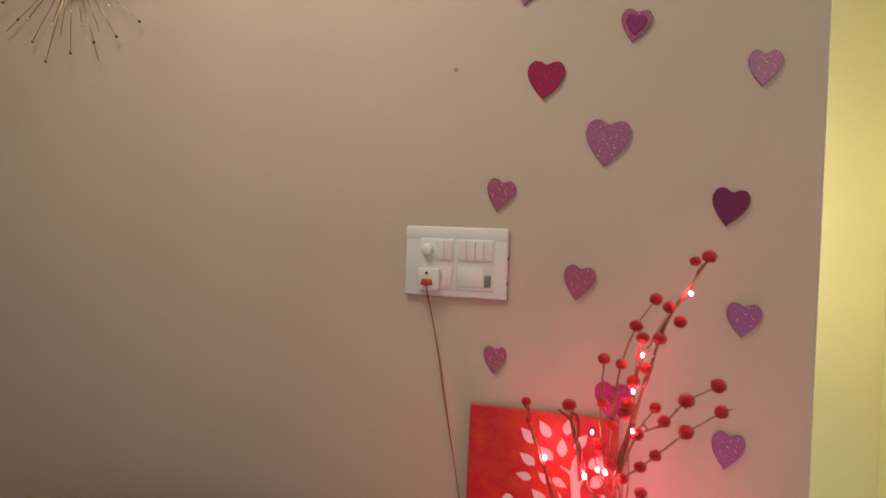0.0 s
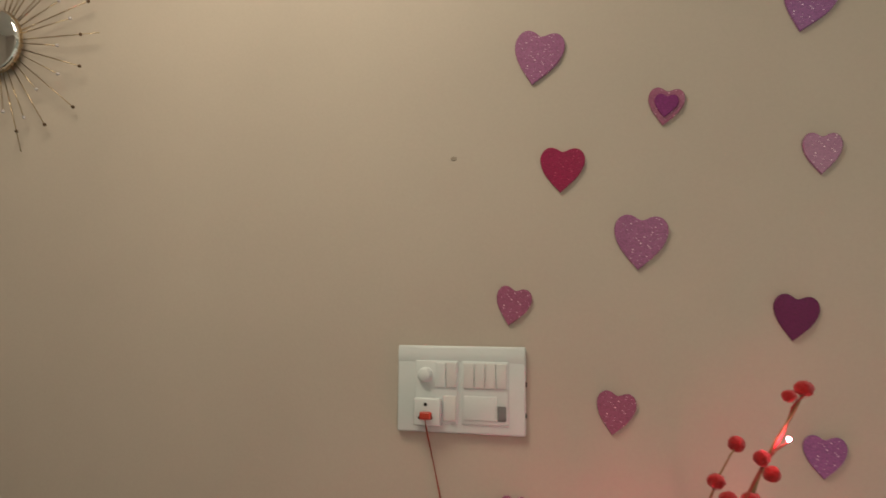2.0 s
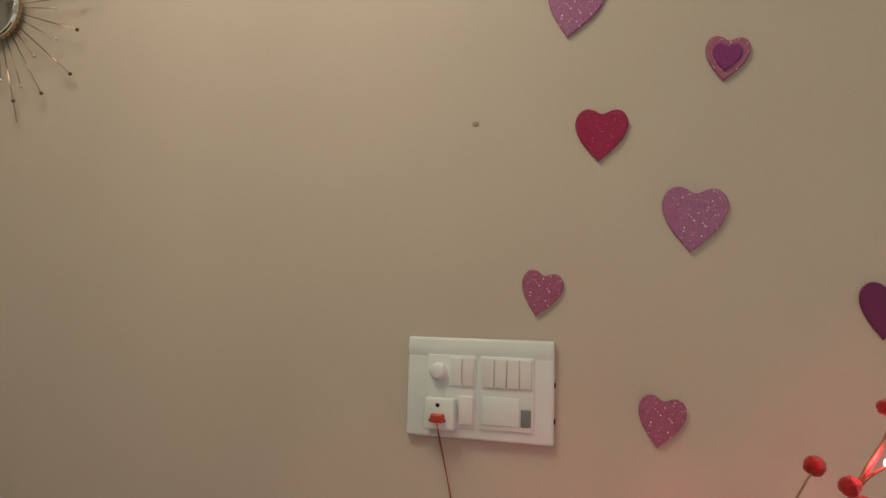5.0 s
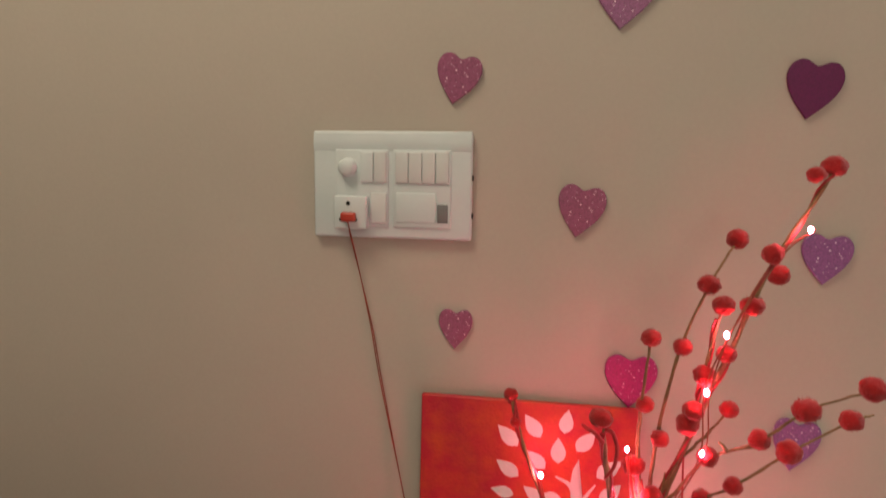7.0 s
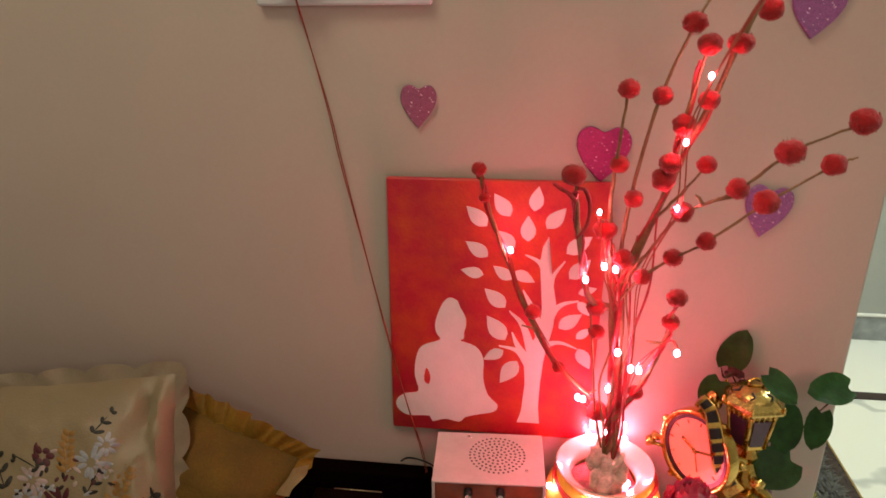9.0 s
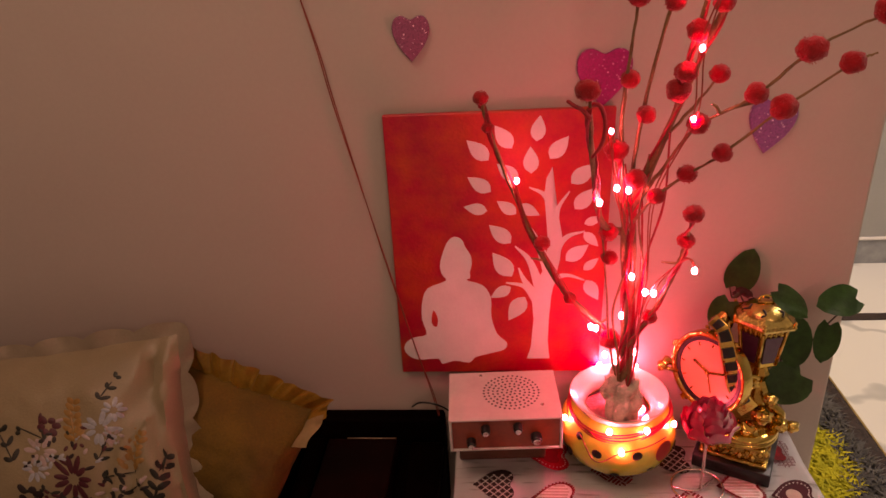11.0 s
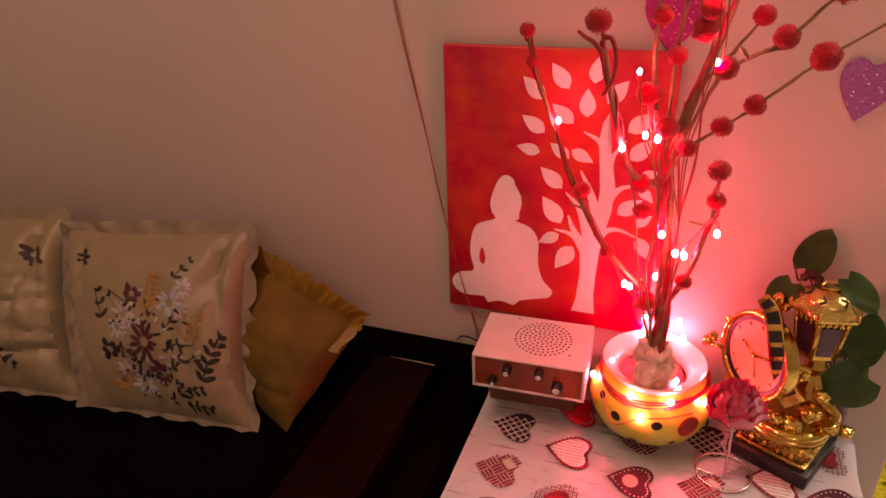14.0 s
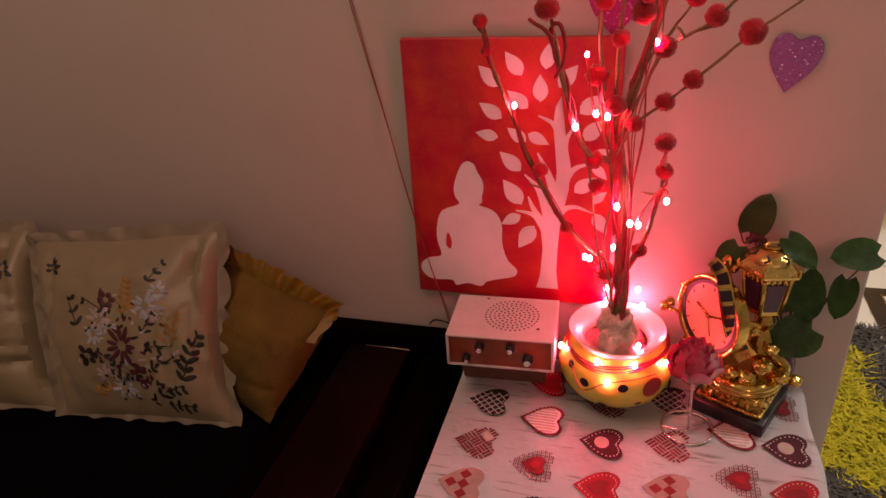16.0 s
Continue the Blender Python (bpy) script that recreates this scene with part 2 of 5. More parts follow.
BRONZE = material("dark_bronze_bead", (0.16, 0.10, 0.06), 0.4, 0.6, vary=0.2)
CRYSTAL = material("crystal_bead", (0.85, 0.80, 0.85), 0.05, vary=0.05, coat=1.0, trans=0.4)
RISER_RED = material("reddish_riser", (0.20, 0.075, 0.05), 0.7, vary=0.2, scale=20)
RADIO_WHITE = material("radio_shell", (0.60, 0.56, 0.53), 0.42, vary=0.08, scale=18, fine=140, bump=0.05)
RADIO_RED = material("radio_front", (0.36, 0.065, 0.02), 0.3, vary=0.3, scale=16, fine=90, bump=0.05, coat=0.3)
CHROME = material("chrome", (0.75, 0.72, 0.70), 0.15, 1.0, vary=0.05)
SPOT = material("wall_mark", (0.46, 0.39, 0.32), 0.8, vary=0.2, scale=100)

for dull in (BLACK_CLOTH, MAHOGANY_DARK):
    dull.node_tree.nodes["Principled BSDF"].inputs["Specular IOR Level"].default_value = 0.012
MAHOGANY.node_tree.nodes["Principled BSDF"].inputs["Specular IOR Level"].default_value = 0.06

# ---- building helpers ----
ORIGIN = {}


def thing(name, place, label, category, group="", kind=""):
    ob = new(name)
    ob.empty_display_size = 0.05
    ob.location = place
    ORIGIN[ob] = Vector(place)
    return tagged(ob, label, category, group, kind)


def part(name, bm, mat, parent, label="", smooth=True):
    """One mesh under a thing or a part; its bmesh is in world metres."""
    org = ORIGIN[parent]
    bmesh.ops.recalc_face_normals(bm, faces=bm.faces)
    me = bpy.data.meshes.new(name)
    bmesh.ops.translate(bm, verts=bm.verts, vec=-org)
    if smooth:
        for e in bm.edges:
            e.smooth = len(e.link_faces) != 2 or e.calc_face_angle(0.0) < 0.95
    bm.to_mesh(me)
    bm.free()
    me.materials.append(mat)
    for p in me.polygons:
        p.use_smooth = smooth
    ob = new(name, me)
    ob.parent = parent
    ORIGIN[ob] = org
    if label:
        tagged(ob, label)
    return ob


def solid(name, bm, mat, label, category, group="", kind="", smooth=False):
    """A thing that is one mesh."""
    bmesh.ops.recalc_face_normals(bm, faces=bm.faces)
    c = Vector((0, 0, 0))
    for v in bm.verts:
        c += v.co
    c /= max(1, len(bm.verts))
    c.z = min(v.co.z for v in bm.verts)
    me = bpy.data.meshes.new(name)
    bmesh.ops.translate(bm, verts=bm.verts, vec=-c)
    bm.to_mesh(me)
    bm.free()
    me.materials.append(mat)
    for p in me.polygons:
        p.use_smooth = smooth
    ob = new(name, me)
    ob.location = c
    ORIGIN[ob] = c
    return tagged(ob, label, category, group, kind)


def box(lo, hi, bevel=0.0, m=None, bm=None, seg=2):
    made = bm or bmesh.new()
    c = [(a + b) / 2 for a, b in zip(lo, hi)]
    s = [b - a for a, b in zip(lo, hi)]
    r = bmesh.ops.create_cube(made, size=1.0, matrix=Matrix.Translation(c) @ Matrix.Diagonal((*s, 1)))
    verts = r["verts"]
    if bevel:
        edges = list({e for v in verts for e in v.link_edges})
        r = bmesh.ops.bevel(made, geom=edges, offset=bevel, segments=seg, profile=0.5, affect="EDGES")
        verts = list({v for f in r["faces"] for v in f.verts} | {v for v in verts if v.is_valid})
    if m is not None:
        bmesh.ops.transform(made, matrix=m, verts=verts)
    return made


def smooth_line(pts, n=6):
    """Catmull-Rom through the points."""
    p = [Vector(q) for q in pts]
    p = [p[0] * 2 - p[1]] + p + [p[-1] * 2 - p[-2]]
    out = []
    for i in range(1, len(p) - 2):
        a, b, c, d = p[i - 1:i + 3]
        for k in range(n):
            t = k / n
            out.append(0.5 * ((2 * b) + (c - a) * t + (2 * a - 5 * b + 4 * c - d) * t * t + (3 * b - a - 3 * c + d) * t ** 3))
    out.append(p[-2])
    return out


def tube(pts, r0, r1=None, seg=7, bm=None, wobble=0.0, rng=None):
    made = bm or bmesh.new()
    r1 = r0 if r1 is None else r1
    rings, n = [], len(pts)
    up = Vector((0.31, 0.47, 0.83))
    for i, p in enumerate(pts):
        d = (pts[min(i + 1, n - 1)] - pts[max(i - 1, 0)]).normalized()
        a = d.cross(up).normalized()
        b = d.cross(a)
        r = r0 + (r1 - r0) * i / max(1, n - 1)
        if wobble:
            r *= 1 + wobble * (rng.random() - 0.5)
        rings.append([made.verts.new(p + a * math.cos(k * math.tau / seg) * r + b * math.sin(k * math.tau / seg) * r) for k in range(seg)])
    for u, w in zip(rings, rings[1:]):
        for k in range(seg):
            made.faces.new((u[k], u[(k + 1) % seg], w[(k + 1) % seg], w[k]))
    made.faces.new(rings[0][::-1])
    made.faces.new(rings[-1])
    return made


def lathe(profile, c, seg=40, bm=None, m=None):
    """Turned shape from (radius, height) pairs round the upright through c."""
    made = bm or bmesh.new()
    c = Vector(c)
    rings = []
    for r, z in profile:
        if r < 1e-5:
            rings.append([made.verts.new(Vector((0, 0, z)))])
        else:
            rings.append([made.verts.new(Vector((r * math.cos(k * math.tau / seg), r * math.sin(k * math.tau / seg), z))) for k in range(seg)])
    for u, w in zip(rings, rings[1:]):
        for k in range(seg):
            j = (k + 1) % seg
            f = [u[k % len(u)], u[j % len(u)], w[j % len(w)], w[k % len(w)]]
            f = list(dict.fromkeys(f))
            if len(f) > 2:
                made.faces.new(f)
    verts = [v for ring in rings for v in ring]
    bmesh.ops.transform(made, matrix=Matrix.Translation(c) @ (m or Matrix()), verts=verts)
    return made


def prism(outline, m, depth, bm=None, round_=0.0):
    """A flat shape of 2D points, given depth along its normal, laid by the matrix m (x, y: the shape; z: its depth)."""
    made = bm or bmesh.new()
    cx = sum(p[0] for p in outline) / len(outline)
    cy = sum(p[1] for p in outline) / len(outline)
    low = [made.verts.new(m @ Vector((x, y, 0))) for x, y in outline]
    levels = [low]
    if round_:
        levels.append([made.verts.new(m @ Vector((x, y, depth - round_))) for x, y in outline])
        k = 1 - round_ / max(1e-6, max(abs(p[0] - cx) for p in outline))
        levels.append([made.verts.new(m @ Vector((cx + (x - cx) * k, cy + (y - cy) * k, depth))) for x, y in outline])
    else:
        levels.append([made.verts.new(m @ Vector((x, y, depth))) for x, y in outline])
    n = len(outline)
    for u, w in zip(levels, levels[1:]):
        for k in range(n):
            made.faces.new((u[k], u[(k + 1) % n], w[(k + 1) % n], w[k]))
    top = made.faces.new(levels[-1])
    bottom = made.faces.new(low[::-1])
    bmesh.ops.triangulate(made, faces=[top, bottom])
    return made


def heart_outline(w, h, n=44):
    """A rounded heart, its tip down at (0, 0), its lobes at height h."""
    pts = []
    for i in range(n):
        t = math.tau * i / n
        x = abs(math.sin(t)) ** 2.1 * (1 if math.sin(t) > 0 else -1)
        y = 13 * math.cos(t) - 3.6 * math.cos(2 * t) - 1.6 * math.cos(3 * t) - 0.6 * math.cos(4 * t)
        y = (y + 15.6) / 25.6
        y -= 0.06 * min(1.0, abs(math.sin(t)) * 2.5) * max(0.0, (y - 0.55) / 0.45)
        pts.append((x / 2 * w, y * h))
    return pts


def closed_line(pts, n=4):
    q = list(pts)
    p = [Vector((*a, 0)) for a in q[-1:] + q + q[:2]]
    out = []
    for i in range(1, len(p) - 2):
        a, b, c, d = p[i - 1:i + 3]
        for k in range(n):
            t = k / n
            v = 0.5 * ((2 * b) + (c - a) * t + (2 * a - 5 * b + 4 * c - d) * t * t + (3 * b - a - 3 * c + d) * t ** 3)
            out.append((v.x, v.y))
    return out


def ball(c, r, rough=0.0, sub=2, bm=None, squash=1.0):
    made = bm or bmesh.new()
    got = bmesh.ops.create_icosphere(made, subdivisions=sub, radius=r)
    for v in got["verts"]:
        k = 1 + rough * noise.noise((v.co + Vector(c) * 7) * (2.2 / r))
        v.co = Vector((v.co.x * k, v.co.y * k, v.co.z * k * squash)) + Vector(c)
    return made


# ---- the setting ----
WY = 1.55
solid("wall_north", box((-2.8, WY, 0), (0.810, WY + 0.115, 2.8), 0.004), WALL, "cream painted wall with glitter hearts and a switch plate", "wall", kind="structure")
solid("wall_west", box((-2.95, -2.6, 0), (-2.8, WY + 0.115, 2.8)), WALL, "plain cream painted side wall", "wall", kind="structure")
solid("wall_south", box((-2.95, -2.75, 0), (4.15, -2.6, 2.8)), WALL, "plain cream painted wall opposite", "wall", kind="structure")
solid("wall_east", box((4.0, -2.6, 0), (4.15, 4.6, 2.8)), WALL_GREY, "plain grey painted side wall", "wall", kind="structure")
solid("wall_corridor", box((1.385, 2.997, 0), (4.0, 3.1, 2.8), 0.003), WALL_GREY, "grey-green painted corridor wall above a marble skirting", "wall", kind="structure")
solid("wall_yellow_room", box((-1.6, 3.3, 0), (4.0, 3.45, 2.8)), WALL_YELLOW, "yellow lit wall of the next room", "wall", kind="structure")
solid("wall_yellow_side", box((-1.75, WY + 0.116, 0), (-1.6, 3.45, 2.8)), WALL_YELLOW, "yellow side wall of the next room", "wall", kind="structure")
solid("trim_jamb", box((1.378, 2.999, 0), (1.3845, 3.299, 2.8), 0.001), WALL_YELLOW, "yellow painted reveal at the corridor corner", "door reveal", kind="structure")
solid("ceiling", box((-2.95, -2.75, 2.8), (4.15, 4.6, 2.95)), CEILING, "plain white painted ceiling", "ceiling", kind="structure")
solid("floor", box((-2.95, -2.75, -0.12), (4.15, 4.6, 0.0)), MARBLE, "polished white marble floor with grey veins", "floor", kind="structure")
solid("baseboard", box((1.382, 2.983, 0.0), (4.0, 2.997, 0.095), 0.002), SKIRT, "grey veined marble skirting of the corridor", "baseboard", kind="structure")
solid("trim_skirting", box((1.382, 2.979, 0.0955), (4.0, 2.9965, 0.102), 0.001), CEILING, "thin white cap along the marble skirting", "skirting cap", kind="structure")
solid("trim_across", box((0.82, 2.588, 0.0005), (4.0, 2.626, 0.004)), INLAY, "dark brown granite strip set in the floor", "floor strip", kind="structure")
solid("trim_along", box((1.160, 1.7, 0.0005), (1.205, 2.587, 0.004)), INLAY, "dark brown granite strip set in the floor", "floor strip", kind="structure")
solid("trim_brass", box((1.206, 1.7, 0.0005), (1.211, 2.587, 0.0045)), BRASS, "thin brass line beside the dark floor strip", "floor strip", kind="structure")


def rug():
    """Shag: thousands of short strands on a backing, lime with a dark grey border."""
    rng = random.Random(5)
    base = thing("shag_rug", (0.9, 2.0, 0.004), "lime green shag rug with a dark grey border", "rug")
    part("backing", box((0.2, 1.69, 0.002), (1.14, 2.35, 0.012)), SHAG_GREY, base, "dark rug backing")
    for nm, mat, inside in (("lime_shag", SHAG_GREEN, True), ("grey_shag", SHAG_GREY, False)):
        verts, faces = [], []
        for _ in range(15000):
            x, y = rng.uniform(0.72, 1.14), rng.uniform(1.68, 2.36)
            edge = y > 2.25 + 0.03 * math.sin(x * 21) or x > 1.075 + 0.02 * math.sin(y * 17) or y < 1.78 + 0.03 * math.sin(x * 30)
            if edge == inside:
                continue
            a, hgt, w = rng.uniform(0, math.tau), rng.uniform(0.026, 0.044), rng.uniform(0.0025, 0.0045)
            d = Vector((math.cos(a), math.sin(a), 0))
            s = Vector((-d.y, d.x, 0)) * w
            p0, p1 = Vector((x, y, 0.008)), Vector((x, y, hgt * 0.8)) + d * 0.012
            p2 = Vector((x, y, hgt)) + d * rng.uniform(0.02, 0.045)
            k = len(verts)
            verts += [p0 - s, p0 + s, p1 + s, p1 - s, p2]
            faces += [(k, k + 1, k + 2, k + 3), (k + 3, k + 2, k + 4)]
        me = bpy.data.meshes.new(nm)
        me.from_pydata([v - ORIGIN[base] for v in verts], [], faces)
        me.materials.append(mat)
        ob = new(nm, me)
        ob.parent = base
        tagged(ob, "lime shag pile" if inside else "grey shag pile", kind="stuff")


rug()

# ---- wall decoration ----
ON_WALL = Matrix(((1, 0, 0, 0), (0, 0, -1, 0), (0, 1, 0, 0), (0, 0, 0, 1)))


def wall_heart(cx, tip_x, tip_z, top_z, w, mat, label, inner=None):
    hgt = top_z - tip_z
    lean = math.atan2(cx - tip_x, 0.62 * hgt)
    m = Matrix.Translation((tip_x, WY - 0.001, tip_z)) @ Matrix.Rotation(lean, 4, "Y") @ ON_WALL
    out = thing("wall_heart", (tip_x, WY, tip_z), label, "wall sticker", "glitter hearts on the wall")
    part("heart", prism(heart_outline(w * 1.0, hgt * 1.0), m, 0.005, round_=0.0012), mat, out, smooth=False)
    if inner:
        m2 = m @ Matrix.Translation((0, hgt * 0.2, 0.005))
        part("inner_heart", prism(heart_outline(w * 0.66, hgt * 0.62), m2, 0.003, round_=0.001), inner, out, "small plum foam heart glued on", smooth=False)


wall_heart(0.241, 0.228, 1.837, 1.940, 0.091, LILAC, "lilac glitter foam heart stuck on the wall")
wall_heart(0.460, 0.453, 1.747, 1.815, 0.061, ROSE_LILAC, "small lilac glitter heart with plum heart on top", PURPLE)
wall_heart(0.281, 0.277, 1.636, 1.719, 0.079, MAGENTA, "deep magenta glitter foam heart stuck on the wall")
wall_heart(0.413, 0.407, 1.497, 1.594, 0.090, LILAC, "large lilac glitter foam heart stuck on the wall")
wall_heart(0.194, 0.185, 1.401, 1.471, 0.063, ROSE_LILAC, "small dusty pink glitter heart above the switch plate")
wall_heart(0.650, 0.643, 1.381, 1.457, 0.068, PLUM, "dark plum foam heart stuck on the wall")
wall_heart(0.367, 0.360, 1.220, 1.294, 0.065, ROSE_LILAC, "dusty pink glitter heart beside the switch plate")
wall_heart(0.700, 0.697, 1.650, 1.721, 0.060, LILAC, "small lilac glitter heart near the wall's end")
wall_heart(0.695, 0.675, 1.894, 1.999, 0.088, VIOLET, "tilted large violet glitter heart high on the wall")
wall_heart(0.682, 0.679, 1.168, 1.236, 0.063, VIOLET, "violet glitter heart behind the branch tips")
wall_heart(0.194, 0.193, 1.051, 1.111, 0.049, ROSE_LILAC, "tiny dusty pink glitter heart above the painting")
wall_heart(0.443, 0.442, 0.981, 1.059, 0.072, FUCHSIA, "fuchsia glitter heart half hidden by the branches")
wall_heart(0.664, 0.658, 0.909, 0.984, 0.061, VIOLET, "tilted violet glitter heart near the red branches")
solid("wall_mark", prism([(0.005 * math.cos(a * 0.7) * (1 + 0.3 * (a % 2)), 0.004 * math.sin(a * 0.7)) for a in range(9)], Matrix.Translation((0.082, WY - 0.0002, 1.708)) @ ON_WALL, 0.001), SPOT, "small brown mark on the painted wall", "wall mark")

solid("wall_hook", tube(smooth_line([(1.405, 2.990, 1.321), (1.414, 2.984, 1.327), (1.424, 2.984, 1.330), (1.430, 2.994, 1.332)], 4), 0.003, seg=6), BRONZE, "small dark hook on the corridor wall", "wall hook")


def switch_plate():
    x0, z0, x1, z1, yf = -0.0165, 1.2105, 0.2155, 1.3630, WY - 0.012
    p = thing("switch_plate", (0.11, WY, z0), "white modular switch plate with a plugged-in adapter", "switch plate")
    bm = box((x0, yf, z0), (x1, WY - 0.0005, z1), 0.004, seg=3)
    part("plate", bm, PLASTIC, p)
    ridge, rows = bmesh.new(), []
    profile = [(yf + 0.002, z1 - 0.034)] + [(yf - 0.0013 * math.sin(k * math.pi / 10) ** 1.5, z1 - 0.030 + 0.0026 * k) for k in range(1, 10)] + [(yf + 0.001, z1 - 0.001), (yf + 0.006, z1 + 0.0006)]
    for x in (x0 + 0.001, x1 - 0.001):
        rows.append([ridge.verts.new((x, y, z)) for y, z in profile])
    for k in range(len(profile) - 1):
        ridge.faces.new((rows[0][k], rows[1][k], rows[1][k + 1], rows[0][k + 1]))
    for row in rows:
        ridge.faces.new(row)
    part("upper_ridge", ridge, PLASTIC, p)
    f = yf - 0.003
    part("left_frame", box((0.0178, f, 1.2275), (0.0959, yf + 0.002, 1.337), 0.0015), PLASTIC, p)
    part("right_frame", box((0.1031, f, 1.2275), (0.1864, yf + 0.002, 1.337), 0.0015), PLASTIC, p)
    # fan regulator knob
    m = Matrix.Rotation(radians(90), 4, "X")
    part("regulator_knob", lathe([(0.0, 0.014), (0.009, 0.014), (0.0115, 0.012), (0.0125, 0.004), (0.0135, 0.0)], (0.037, f, 1.312), 28, m=m), PLASTIC, p, "round white fan regulator knob")
    for i in range(2):
        x = 0.0560 + i * 0.0194
        part("rocker", box((x, f - 0.003, 1.291), (x + 0.0180, f + 0.001, 1.334), 0.001), PLASTIC if i == 0 else PLASTIC_WARM, p)
    for i in range(4):
        x = 0.1070 + i * 0.0194
        part("rocker", box((x, f - 0.003, 1.291), (x + 0.0182, f + 0.001, 1.334), 0.001), PLASTIC_WARM, p)
    part("rocker", box((0.0710, f - 0.003, 1.233), (0.0935, f + 0.001, 1.276), 0.001), PLASTIC_WARM, p)
    part("blank_cover", box((0.1075, f - 0.0015, 1.235), (0.1655, f + 0.001, 1.277), 0.001), PLASTIC, p)
    part("indicator", box((0.1675, f - 0.002, 1.2355), (0.1825, f + 0.001, 1.261), 0.0008), GREY_PLASTIC, p, "small dark grey indicator window")
    sock = part("socket", box((0.0195, f - 0.014, 1.2245), (0.0675, f + 0.001, 1.2715), 0.002), PLASTIC, p, "white adapter block in the socket")
    for dx, dz, r in ((0.0, 0.0125, 0.0032), (-0.0105, -0.0105, 0.003), (0.0105, -0.0105, 0.003)):
        part("pin_hole", lathe([(0.0, 0.0006), (r, 0.0006), (r, 0.0)], (0.0410 + dx, f - 0.014, 1.2487 + dz), 16, m=m), BLACK, sock)
    part("plug", box((0.0318, f - 0.024, 1.2355), (0.0538, f - 0.0135, 1.2490), 0.0035, seg=3), RED_PLUG, p, "small red translucent plug")
    for z in (1.30, 1.247):
        part("side_clip", box((x1 - 0.0005, yf + 0.003, z - 0.005), (x1 + 0.002, yf + 0.007, z + 0.003), 0.0005), BLACK, p)


switch_plate()


def cable():
    c = thing("light_cable", (0.05, WY - 0.02, 1.24), "thin copper-red twin wire hanging from the plug", "cable")
    line = [(0.041, 1.517, 1.240), (0.042, 1.530, 1.210), (0.049, 1.543, 1.165), (0.070, 1.545, 1.074), (0.083, 1.545, 1.000), (0.111, 1.543, 0.858),
            (0.139, 1.529, 0.738), (0.166, 1.532, 0.613), (0.187, 1.537, 0.526), (0.198, 1.526, 0.480)]
    part("strand", tube(smooth_line(line), 0.0008, seg=6), COPPER, c)
    twin = [(x + 0.0022 * math.sin(i * 1.3), y - 0.002, z) for i, (x, y, z) in enumerate(line)]
    part("strand", tube(smooth_line(twin), 0.0008, seg=6), COPPER, c)
    loop = [(0.150, 1.545, 0.488), (0.165, 1.530, 0.508), (0.188, 1.522, 0.512), (0.21, 1.525, 0.498), (0.23, 1.53, 0.47)]
    part("lead", tube(smooth_line(loop), 0.0016, seg=6), BLACK, c, "black lead curling behind the radio")


cable()


def sunburst():
    c = Vector((-0.980, WY - 0.03, 2.026))
    s = thing("sunburst_mirror", (c.x, WY, c.z), "round sunburst mirror with champagne rods and crystal beads", "wall mirror")
    m = Matrix.Rotation(radians(97), 4, "X")
    part("mirror", lathe([(0.0, 0.006), (0.064, 0.006), (0.069, 0.003), (0.070, -0.004)], c, 48, m=m), MIRROR, s, "round bevelled mirror glass")
    part("back_ring", lathe([(0.070, -0.003), (0.072, -0.010), (0.05, -0.024), (0.03, -0.0285), (0.0, -0.0285)], c, 40, m=m), ROD, s)
    rng = random.Random(3)
    for i in range(40):
        a = math.tau * i / 40 + rng.uniform(-0.04, 0.04)
        r = (0.278, 0.20, 0.245, 0.17)[i % 4] + rng.uniform(-0.012, 0.012)
        d = Vector((math.cos(a), 0, math.sin(a)))
        off = Vector((0, rng.uniform(0.004, 0.012), 0))
        rod = part("rod", tube([c + d * 0.06 + off, c + d * r + off], 0.0013, 0.0010, seg=5), ROD, s)
        part("bead", ball(c + d * (r - (0.05 if i % 8 == 0 else 0.0)) + off, 0.0045, 0.0, 1), CRYSTAL if i % 2 == 1 else BRONZE, rod, smooth=False)


sunburst()

# ---- canvas painting ----
CX, CZ = 0.137, 0.56
CAN_TOP, CAN_LOW = 1.5310, 1.5385


